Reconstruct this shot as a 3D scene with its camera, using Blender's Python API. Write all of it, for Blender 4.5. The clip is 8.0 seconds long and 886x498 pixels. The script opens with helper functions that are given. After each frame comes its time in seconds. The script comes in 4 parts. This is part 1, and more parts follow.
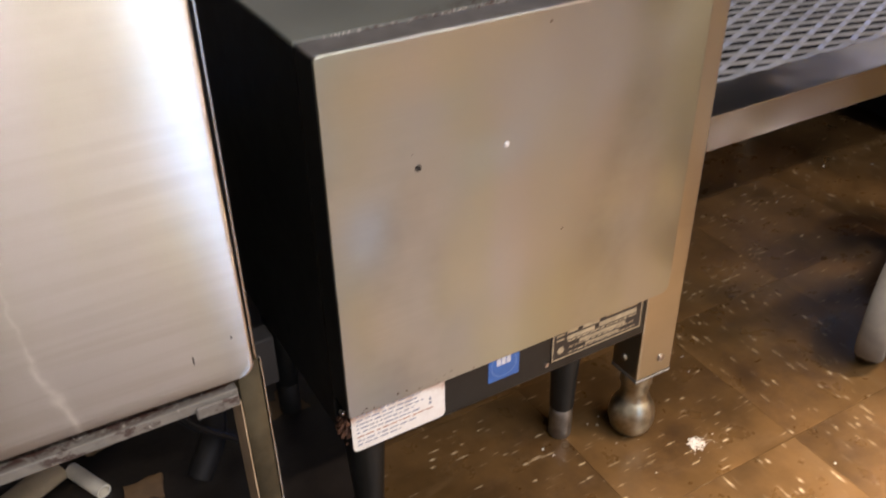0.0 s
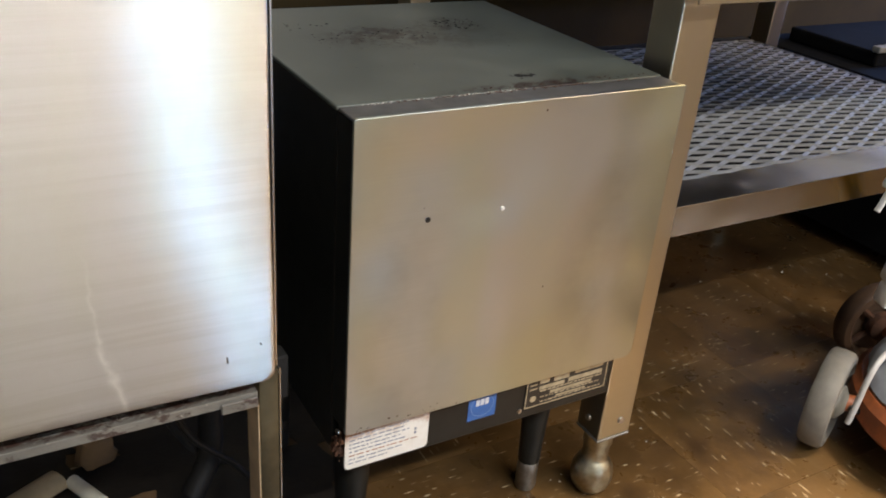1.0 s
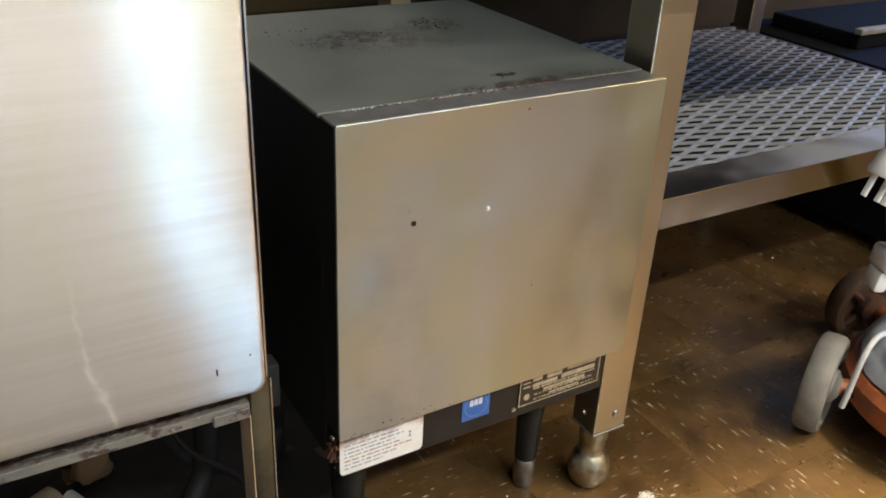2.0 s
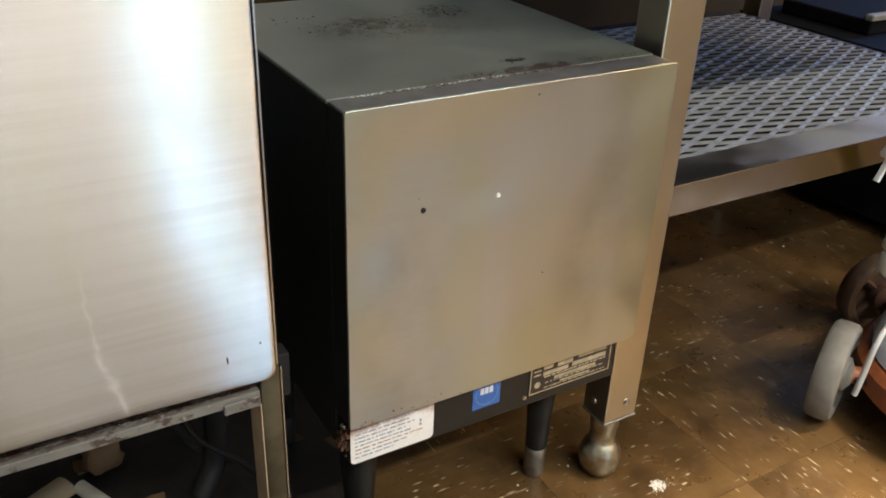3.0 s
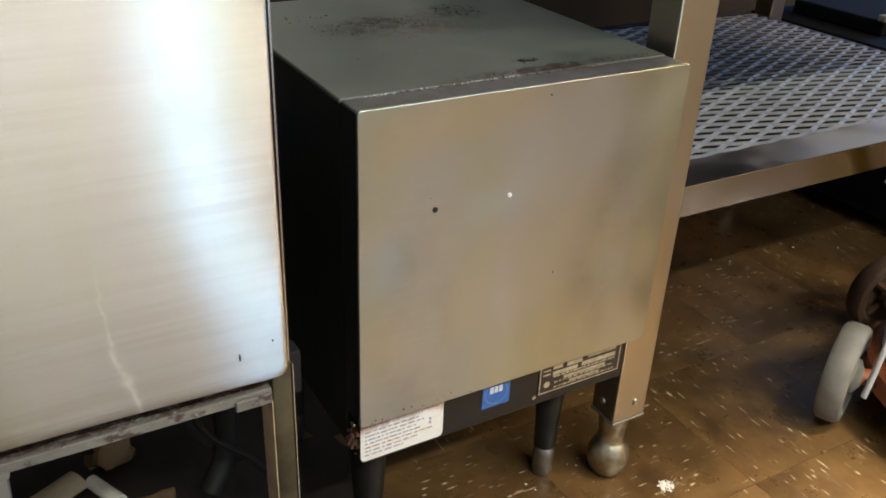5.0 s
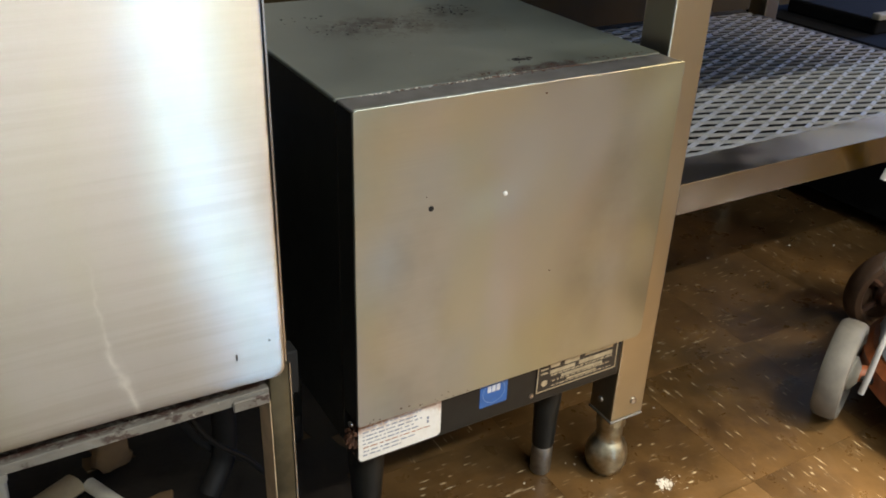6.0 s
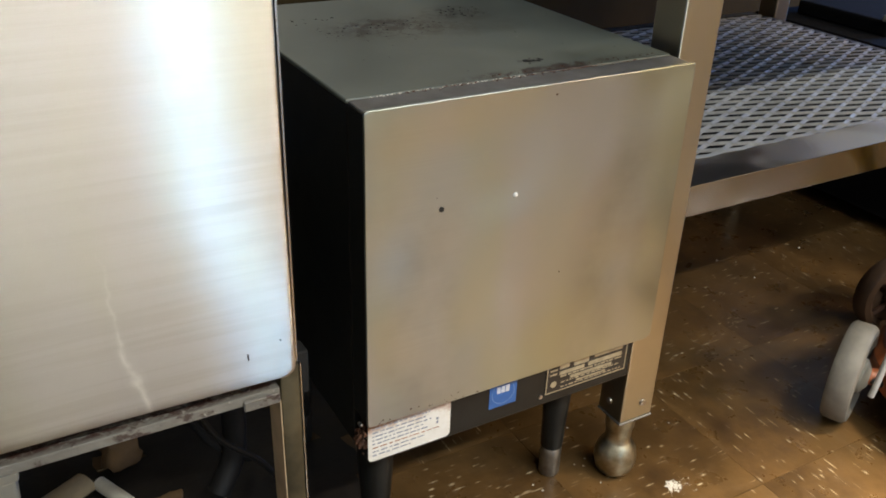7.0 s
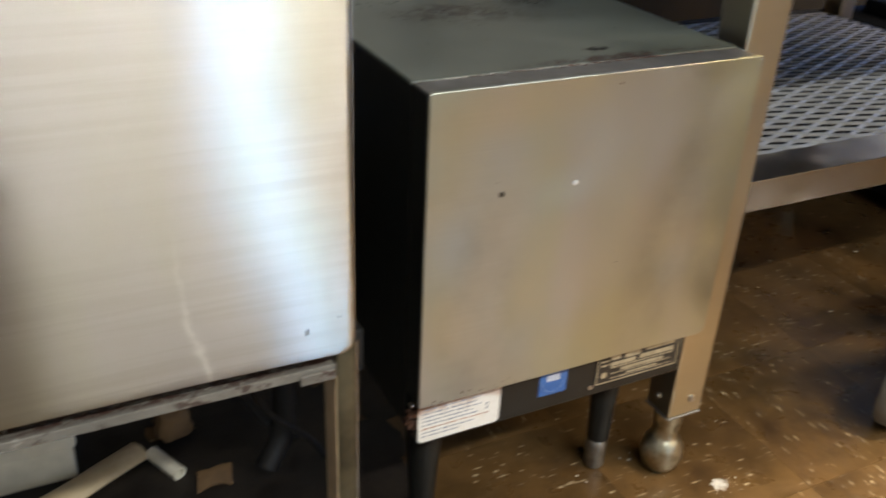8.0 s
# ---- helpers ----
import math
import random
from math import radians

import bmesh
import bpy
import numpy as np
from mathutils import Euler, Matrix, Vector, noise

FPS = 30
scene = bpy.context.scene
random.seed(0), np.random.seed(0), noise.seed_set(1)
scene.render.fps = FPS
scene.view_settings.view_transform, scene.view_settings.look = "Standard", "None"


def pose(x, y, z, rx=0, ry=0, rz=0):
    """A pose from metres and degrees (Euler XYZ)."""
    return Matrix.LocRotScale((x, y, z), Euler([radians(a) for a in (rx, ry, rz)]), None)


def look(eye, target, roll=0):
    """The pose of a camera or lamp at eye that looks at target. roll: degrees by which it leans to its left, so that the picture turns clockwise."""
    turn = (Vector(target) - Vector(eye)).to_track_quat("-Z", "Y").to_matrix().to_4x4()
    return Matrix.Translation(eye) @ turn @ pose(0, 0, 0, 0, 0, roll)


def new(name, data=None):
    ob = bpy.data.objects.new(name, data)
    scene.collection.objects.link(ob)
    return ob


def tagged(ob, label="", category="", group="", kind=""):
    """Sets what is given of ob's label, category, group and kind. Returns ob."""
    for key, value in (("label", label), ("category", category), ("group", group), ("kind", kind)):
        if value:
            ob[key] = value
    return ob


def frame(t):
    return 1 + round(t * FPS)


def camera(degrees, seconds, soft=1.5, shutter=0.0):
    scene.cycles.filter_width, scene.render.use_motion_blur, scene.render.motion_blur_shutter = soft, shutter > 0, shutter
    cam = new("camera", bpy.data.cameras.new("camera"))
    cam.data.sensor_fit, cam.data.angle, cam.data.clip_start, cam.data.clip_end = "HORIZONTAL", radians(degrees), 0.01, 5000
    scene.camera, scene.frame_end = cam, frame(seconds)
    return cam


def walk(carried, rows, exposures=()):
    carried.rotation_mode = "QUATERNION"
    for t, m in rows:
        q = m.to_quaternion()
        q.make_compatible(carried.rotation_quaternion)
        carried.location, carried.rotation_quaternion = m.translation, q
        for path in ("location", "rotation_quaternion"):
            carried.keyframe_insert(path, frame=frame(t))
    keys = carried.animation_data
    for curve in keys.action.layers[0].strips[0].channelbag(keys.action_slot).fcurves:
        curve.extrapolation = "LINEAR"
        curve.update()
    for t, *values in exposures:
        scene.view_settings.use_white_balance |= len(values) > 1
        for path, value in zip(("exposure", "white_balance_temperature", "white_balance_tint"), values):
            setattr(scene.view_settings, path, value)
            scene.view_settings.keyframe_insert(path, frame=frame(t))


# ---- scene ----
import functools

cam = camera(54.0, 8.0, soft=1.8, shutter=1.0)
PATH = [
    (0, (-0.238, -0.626, 0.987), (0.585, 0.827, -0.114), -1.0),
    (0.2, (-0.238, -0.643, 1.003), (0.611, 0.813, -0.077), -0.6),
    (0.5, (-0.252, -0.667, 1.013), (0.719, 0.766, 0.011), 1.9),
    (0.6, (-0.258, -0.690, 1.016), (0.673, 0.789, 0.063), 2.6),
    (0.8, (-0.300, -0.719, 1.024), (0.610, 0.797, 0.090), 3.5),
    (0.9, (-0.325, -0.734, 1.021), (0.603, 0.783, 0.095), 4.8),
    (1, (-0.337, -0.748, 1.021), (0.581, 0.774, 0.103), 4.8),
    (1.2, (-0.335, -0.734, 1.024), (0.593, 0.763, 0.074), 3.9),
    (1.5, (-0.328, -0.747, 1.031), (0.608, 0.761, 0.109), 3.1),
    (3, (-0.329, -0.743, 1.02), (0.581, 0.767, 0.077), 2.3),
    (3.5, (-0.331, -0.746, 1.023), (0.574, 0.77, 0.083), 2.4),
    (4, (-0.334, -0.744, 1.023), (0.567, 0.774, 0.083), 2.6),
    (4.5, (-0.334, -0.743, 1.024), (0.559, 0.775, 0.076), 2.6),
    (6, (-0.334, -0.746, 1.02), (0.566, 0.77, 0.077), 2.1),
    (6.5, (-0.336, -0.749, 1.021), (0.556, 0.776, 0.083), 1.9),
    (7, (-0.338, -0.747, 1.02), (0.548, 0.78, 0.08), 2.0),
    (7.5, (-0.341, -0.747, 1.019), (0.537, 0.784, 0.078), 2.0),
    (7.8, (-0.348, -0.752, 1.009), (0.489, 0.803, 0.072), 2.3),
    (8, (-0.358, -0.747, 1.013), (0.439, 0.817, 0.055), 2.7),
]
BALANCE = [(0, 0.10, 6700, 24), (0.5, 0.03, 6600, 19), (1, 0.0, 6500, 14), (1.5, 0.0, 6500, 12), (3, 0.0, 6500, 11), (6, 0.0, 6500, 9), (8, 0.0, 6500, 10)]
walk(cam, [(t, look(eye, target, roll)) for t, eye, target, roll in PATH], BALANCE)

# ---- world, lamps and exposure ----
scene.view_settings.exposure = 0.0
world = bpy.data.worlds.new("world")
scene.world = world
world.use_nodes = True
world.node_tree.nodes["Background"].inputs[0].default_value = (0.35, 0.45, 0.6, 1)
world.node_tree.nodes["Background"].inputs[1].default_value = 0.3


def area_lamp(name, place, target, width, height, watts, colour):
    data = bpy.data.lights.new(name, "AREA")
    data.shape, data.size, data.size_y, data.energy, data.color = "RECTANGLE", width, height, watts, colour
    ob = new(name, data)
    ob.matrix_world = look(place, target)
    return ob


LAMP = (3.3, -2.0, 2.5)
area_lamp("ceiling_lamp", LAMP, (3.3, -2.0, 0), 1.15, 0.18, 84, (1.0, 0.73, 0.42))
LAMP_NEAR = (0.75, -2.0, 2.5)
area_lamp("ceiling_lamp_near", LAMP_NEAR, (0.75, -2.0, 0), 2.6, 0.12, 113, (0.965, 0.985, 0.955))
area_lamp("window_light", (0.51, -3.10, 1.04), (0.51, 0, 1.04), 0.045, 1.9, 10, (0.34, 0.62, 1.0))
DOWNLIGHT = (1.15, -1.0, 2.55)
spot = bpy.data.lights.new("downlight", "SPOT")
spot.energy, spot.color, spot.spot_size, spot.spot_blend, spot.shadow_soft_size = 2400, (1.0, 0.88, 0.70), radians(33), 1.0, 0.28
new("downlight", spot).matrix_world = look(DOWNLIGHT, (0.62, -0.62, 0.0))
# added blue fill for the mesh shelf; its source is unseen
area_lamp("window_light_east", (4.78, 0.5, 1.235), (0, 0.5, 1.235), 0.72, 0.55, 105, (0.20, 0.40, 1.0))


# ---- materials ----
class Nodes:
    """A small helper for building node materials."""

    def __init__(self, name):
        self.mat = bpy.data.materials.new(name)
        self.mat.use_nodes = True
        self.tree = self.mat.node_tree
        self.bsdf = self.tree.nodes["Principled BSDF"]
        self.coords = self.tree.nodes.new("ShaderNodeTexCoord").outputs["Object"]
        self.shifted = self.mapped((1, 1, 1), (0.371, 0.613, 0.237))

    def link(self, a, b):
        self.tree.links.new(a, b)

    def set(self, **values):
        for key, value in values.items():
            socket = self.bsdf.inputs[key.replace("_", " ")]
            if isinstance(value, bpy.types.NodeSocket):
                self.link(value, socket)
            else:
                socket.default_value = (*value, 1) if isinstance(value, tuple) and len(value) == 3 else value
        return self

    def mapped(self, scale=(1, 1, 1), place=(0, 0, 0), turn=(0, 0, 0), source=None):
        node = self.tree.nodes.new("ShaderNodeMapping")
        self.link(source or self.coords, node.inputs["Vector"])
        node.inputs["Scale"].default_value = scale
        node.inputs["Location"].default_value = place
        node.inputs["Rotation"].default_value = turn
        return node.outputs[0]

    def noise(self, scale, detail=4, rough=0.55, vector=None, distortion=0.0):
        node = self.tree.nodes.new("ShaderNodeTexNoise")
        self.link(vector or self.shifted, node.inputs["Vector"])
        node.inputs["Scale"].default_value = scale
        node.inputs["Detail"].default_value = detail
        node.inputs["Roughness"].default_value = rough
        node.inputs["Distortion"].default_value = distortion
        return node.outputs["Fac"]

    def voronoi(self, scale, vector=None, feature="F1", out="Distance"):
        node = self.tree.nodes.new("ShaderNodeTexVoronoi")
        node.feature = feature
        self.link(vector or self.coords, node.inputs["Vector"])
        node.inputs["Scale"].default_value = scale
        return node.outputs[out]

    def ramp(self, value, *stops):
        node = self.tree.nodes.new("ShaderNodeValToRGB")
        self.link(value, node.inputs[0])
        node.color_ramp.interpolation = "EASE" if len(stops) == 2 else "LINEAR"
        bar = node.color_ramp.elements
        while len(bar) < len(stops):
            bar.new(0.5)
        for slot, (at, colour) in zip(bar, stops):
            slot.position = at
            slot.color = (*colour, 1) if isinstance(colour, tuple) else (colour, colour, colour, 1)
        return node.outputs[0]

    def mix(self, fac, a, b, mode="MIX"):
        node = self.tree.nodes.new("ShaderNodeMix")
        node.data_type, node.blend_type = "RGBA", mode
        for value, socket in ((fac, node.inputs[0]), (a, node.inputs[6]), (b, node.inputs[7])):
            if isinstance(value, bpy.types.NodeSocket):
                self.link(value, socket)
            else:
                socket.default_value = value if isinstance(value, (int, float)) else (*value, 1)
        return node.outputs[2]

    def math(self, op, a, b=0.0):
        node = self.tree.nodes.new("ShaderNodeMath")
        node.operation = op
        for value, socket in ((a, node.inputs[0]), (b, node.inputs[1])):
            if isinstance(value, bpy.types.NodeSocket):
                self.link(value, socket)
            else:
                socket.default_value = value
        return node.outputs[0]

    def bump(self, height, strength=0.2, distance=0.002, under=None):
        node = self.tree.nodes.new("ShaderNodeBump")
        node.inputs["Strength"].default_value = strength
        node.inputs["Distance"].default_value = distance
        self.link(height, node.inputs["Height"])
        if under:
            self.link(under, node.inputs["Normal"])
        self.link(node.outputs[0], self.bsdf.inputs["Normal"])
        return node.outputs[0]

    def blob(self, place, size):
        """1 in the middle of a soft ellipsoid, 0 outside of it."""
        node = self.tree.nodes.new("ShaderNodeTexGradient")
        node.gradient_type = "QUADRATIC_SPHERE"
        scale = tuple(1 / s for s in size)
        self.link(self.mapped(scale, tuple(-p * s for p, s in zip(place, scale))), node.inputs[0])
        return node.outputs["Fac"]

    def random(self):
        return self.tree.nodes.new("ShaderNodeObjectInfo").outputs["Random"]

    def line_brushed(self, colour, rough, spread, relief):
        """Steel brushed in straight level lines: a highlight is drawn out far upwards and stays narrow sideways."""
        gloss = self.tree.nodes.new("ShaderNodeBsdfAnisotropic")
        gloss.distribution = "BECKMANN"
        gloss.inputs["Roughness"].default_value = rough
        gloss.inputs["Anisotropy"].default_value = -spread
        upright = self.tree.nodes.new("ShaderNodeCombineXYZ")
        upright.inputs["Z"].default_value = 1.0
        self.link(colour, gloss.inputs["Color"])
        self.link(relief, gloss.inputs["Normal"])
        self.link(upright.outputs[0], gloss.inputs["Tangent"])
        self.link(gloss.outputs[0], self.tree.nodes["Material Output"].inputs["Surface"])

    def brushed(self, amount, lean):
        node = self.tree.nodes.new("ShaderNodeCombineXYZ")
        for k, value in enumerate((lean, 0.004, 1.0)):
            node.inputs[k].default_value = value
        self.link(node.outputs[0], self.bsdf.inputs["Tangent"])
        self.set(Anisotropic=amount)


def brushed_steel(name, colour, rough, aniso, streaks, waves=0.0, smears=0.3, drip=None, wave_scale=3.2, lean=0.003, uneven=0.16, brushing=0.02, spread=0.0):
    n = Nodes(name)
    grain = n.noise(1, 3, 0.7, n.mapped((2, 2, streaks), (0.3, 0.7, 0.4)))
    fine = n.noise(1, 2, 0.6, n.mapped((14, 14, streaks * 4), (0.3, 0.7, 0.4)))
    smear = n.noise(5.5, 4, 0.55)
    dark = tuple(c * 0.965 for c in colour)
    base = n.mix(n.ramp(grain, (0.3, 0.0), (0.7, 1.0)), dark, colour)
    base = n.mix(n.math("MULTIPLY", n.ramp(smear, (0.36, 0.0), (0.64, 1.0)), smears), base, tuple(c * f for c, f in zip(colour, (0.72, 0.70, 0.66)))) if smears else base
    # olive and lavender patches stand in for coloured reflections
    tint = n.noise(3.3, 2, 0.5, n.mapped((1.6, 1.6, 0.7), (0.3, 0.7, 0.4)))
    base = n.mix(n.math("MULTIPLY", n.ramp(tint, (0.38, 0.0), (0.62, 1.0)), smears), base, tuple(c * f for c, f in zip(colour, (0.95, 0.94, 0.74)))) if smears else base
    cool = n.noise(2.7, 2, 0.5, n.mapped((2.2, 2.2, 0.6), (1.9, 0.2, 0.8)))
    base = n.mix(n.math("MULTIPLY", n.ramp(cool, (0.45, 0.0), (0.65, 1.0)), smears), base, tuple(c * f for c, f in zip(colour, (0.98, 0.955, 1.0)))) if smears else base
    roughness = n.math("ADD", n.math("MULTIPLY", smear, uneven), rough - uneven / 2)
    if drip:
        streak = n.noise(1, 5, 0.62, n.mapped((1.6, 1.6, 75), (0.9, 0.1, 0.2)))
        hazy = n.noise(3.8, 3, 0.5, n.mapped((0.7, 1, 1.3), (4.1, 0.3, 2.2)))
        base = n.mix(n.math("MULTIPLY", n.ramp(streak, (0.42, 0.0), (0.62, 0.38)), n.ramp(hazy, (0.38, 0.15), (0.62, 1.0))), base, tuple(c * f for c, f in zip(colour, (0.74, 0.70, 0.63))))
        mark = drip(n)
        base = n.mix(n.math("MULTIPLY", mark, 0.7), base, (0.86, 0.83, 0.76))
        roughness = n.math("ADD", roughness, n.math("MULTIPLY", mark, 0.10))
    n.set(Base_Color=base, Metallic=1.0, Roughness=roughness)
    wave = n.bump(n.noise(wave_scale, 1, 0.3), min(waves, 1.0), 0.02 * max(waves, 1.0)) if waves else None
    relief = n.bump(fine, brushing, 0.0005, wave)
    if spread:
        n.line_brushed(base, rough, spread, relief)
    else:
        n.brushed(aniso, lean)
    return n.mat


def dried_drip(n):
    """A pale dried run of soapy water, wandering down the door."""
    x, z = (n.tree.nodes.new("ShaderNodeSeparateXYZ") for _ in range(2))
    wobble = n.math("MULTIPLY", n.math("SUBTRACT", n.noise(13, 3), 0.5), 0.045)
    n.link(n.coords, x.inputs[0])
    side = n.math("ADD", n.math("ADD", x.outputs["X"], 0.092), wobble)
    side = n.math("ADD", side, n.math("MULTIPLY", x.outputs["Z"], 0.15))
    reach = n.ramp(n.math("MULTIPLY", x.outputs["Z"], 4.0), (0.0, 1.0), (0.75, 0.35))
    line = n.ramp(n.math("DIVIDE", n.math("ABSOLUTE", side), reach), (0.0012, 1.0), (0.0048, 0.0))
    high = n.ramp(n.math("MULTIPLY", x.outputs["Z"], 4.0), (0.05, 1.0), (0.80, 0.0))
    flaky = n.ramp(n.noise(60, 4, 0.7), (0.3, 0.45), (0.6, 1.0))
    return n.math("MULTIPLY", n.math("MULTIPLY", line, high), flaky)


STEEL_DOOR = brushed_steel("brushed steel door", (0.57, 0.545, 0.495), 0.278, 1.0, 260, 0.0, 0.8, dried_drip, brushing=0.3, spread=0.845)
STEEL_PANEL = brushed_steel("dull steel panel", (0.408, 0.444, 0.436), 0.32, 0.80, 420, 1.35, 0.9, wave_scale=5.5, uneven=0.06)
STEEL_LEG = brushed_steel("worn steel tube", (0.46, 0.42, 0.33), 0.34, 0.5, 40, 0.1, 0.35)
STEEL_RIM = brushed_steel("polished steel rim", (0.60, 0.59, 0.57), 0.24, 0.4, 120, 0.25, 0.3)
STEEL_RAIL = brushed_steel("streaky steel rail", (0.42, 0.40, 0.35), 0.22, 0.2, 60, 0.45, 0.8, wave_scale=7.0)


def plain(name, colour, rough=0.5, metal=0.0, vary=0.25, scale=18.0, bump=0.1, specular=0.5):
    n = Nodes(name)
    spots = n.noise(scale, 5, 0.6)
    stains = n.noise(scale * 0.22, 3, 0.5, distortion=0.4)
    low = tuple(c * (1 - vary) for c in colour)
    base = n.mix(n.ramp(spots, (0.3, 0.0), (0.7, 1.0)), low, colour)
    base = n.mix(n.ramp(stains, (0.45, 0.0), (0.75, vary)), base, tuple(c * 0.55 for c in colour))
    n.set(Base_Color=base, Metallic=metal, Roughness=n.math("ADD", n.math("MULTIPLY", spots, 0.2), rough - 0.1), Specular_IOR_Level=specular)
    if bump:
        n.bump(n.noise(scale * 6, 3), bump, 0.001)
    return n.mat


BLACK = plain("black baked enamel", (0.014, 0.0145, 0.013), 0.38, 0, 0.4, 30, 0.05, 0.28)
# pale beige holds the light on the leg's side
LIT_SIDE = plain("beige steel, lit side", (0.60, 0.46, 0.29), 0.5, 0.2, 0.4, 18, 0.2)
# dark olive holds the shade under the door as well as grime
SHADED_DIRTY_LEG = plain("steel leg under grime and painted shade", (0.125, 0.106, 0.062), 0.45, 0.6, 0.6, 14, 0.3)
MATT_BLACK = plain("black rubber", (0.022, 0.021, 0.020), 0.75, 0, 0.25, 18, 0.1, 0.2)
# under the mesh this black stands in for shade
PITCH = plain("near-black matt", (0.006, 0.006, 0.006), 0.9, 0, 0.3, 18, 0.1, 0.1)
DARK_METAL = plain("dark metal, grime and shade", (0.018, 0.017, 0.016), 0.55, 0.4, 0.5, 25, 0.3)
ALU_FOOT = plain("dull cast aluminium", (0.42, 0.40, 0.36), 0.42, 1.0, 0.35, 60, 0.25)
CHROME_BALL = plain("worn bright metal", (0.56, 0.51, 0.37), 0.34, 1.0, 0.5, 45, 0.2)
FLANGE = plain("dull folded steel edge", (0.24, 0.235, 0.22), 0.55, 0.8, 0.3, 30, 0.15)
ZINC = plain("expanded zinc-coated steel", (0.37, 0.38, 0.375), 0.48, 0.35, 0.3, 40, 0.1)
BOLT = plain("bolt steel", (0.55, 0.53, 0.5), 0.3, 1.0, 0.2, 90, 0)
WHITE_PLASTIC = plain("white plastic", (0.78, 0.77, 0.73), 0.4, 0, 0.12, 20, 0.05)
CREAM_BOX = plain("cream plastic crate", (0.80, 0.75, 0.61), 0.5, 0, 0.2, 16, 0.1)
YELLOW = plain("yellow plastic", (0.62, 0.36, 0.02), 0.4, 0, 0.25, 20, 0.08)
ORANGE = plain("rusty orange paint", (0.30, 0.085, 0.025), 0.5, 0, 0.45, 30, 0.3)
BROWN_WHEEL = plain("brown rubber", (0.10, 0.055, 0.03), 0.6, 0, 0.5, 22, 0.3)
GREY_RUBBER = plain("dusty grey rubber", (0.185, 0.172, 0.145), 0.65, 0, 0.3, 26, 0.3)
GREY_HUB = plain("dusty grey hub plastic", (0.27, 0.255, 0.21), 0.5, 0, 0.3, 26, 0.15)
BLUE_GREY = plain("pale blue-grey cloth", (0.50, 0.54, 0.60), 0.6, 0, 0.3, 14, 0.4)
PALE_STRUT = plain("pale grey strut", (0.50, 0.50, 0.48), 0.45, 0, 0.2, 20, 0.1)
CARD = plain("brown damp cardboard", (0.18, 0.105, 0.045), 0.8, 0, 0.35, 20, 0.4)
BEIGE_HOSE = plain("beige hose", (0.55, 0.43, 0.26), 0.5, 0, 0.25, 15, 0.15)
# olive brown kept dark for the shade behind the table
WALL_PAINT = plain("olive brown wall paint", (0.060, 0.042, 0.017), 0.8, 0, 0.3, 4, 0.2, 0.1)
ROOM_PAINT = plain("warm cream wall paint", (0.55, 0.52, 0.44), 0.6, 0, 0.12, 3, 0.1)
# tan is chosen to put gold into the steel's reflections
TAN_PAINT = plain("tan brown wall paint", (0.11, 0.066, 0.026), 0.6, 0, 0.15, 3, 0.1)
CEILING_PAINT = plain("ceiling board", (0.72, 0.69, 0.62), 0.8, 0, 0.1, 8, 0.3)
GROUT = plain("dark joint dirt", (0.025, 0.016, 0.01), 0.8, 0, 0.3, 30, 0.2)
FLOOR_BLACK = plain("near-black floor sheet", (0.022, 0.017, 0.013), 0.45, 0, 0.6, 22, 0.5, 0.4)
RUST = plain("flaking rust", (0.09, 0.036, 0.016), 0.9, 0, 0.6, 60, 0.8)
PALE_FLAKE = plain("pale lime flakes", (0.6, 0.57, 0.5), 0.9, 0, 0.3, 60, 0.5)
BAR_RED = plain("faded red print", (0.45, 0.24, 0.15), 0.6, 0, 0.3, 60, 0)
BAR_BLUE = plain("faded blue print", (0.30, 0.34, 0.42), 0.6, 0, 0.3, 60, 0)
STICKER_BLUE = plain("blue sticker", (0.03, 0.13, 0.42), 0.4, 0, 0.2, 60, 0)
PRINT_PALE = plain("pale blue print", (0.16, 0.28, 0.52), 0.5, 0, 0.15, 80, 0)
PRINT_WHITE = plain("white print", (0.62, 0.66, 0.72), 0.5, 0, 0.15, 80, 0)
PLATE_BLACK = plain("black plate", (0.015, 0.014, 0.013), 0.4, 0, 0.3, 60, 0)
PLATE_CREAM = plain("cream plate print", (0.50, 0.44, 0.30), 0.45, 0.3, 0.35, 90, 0)


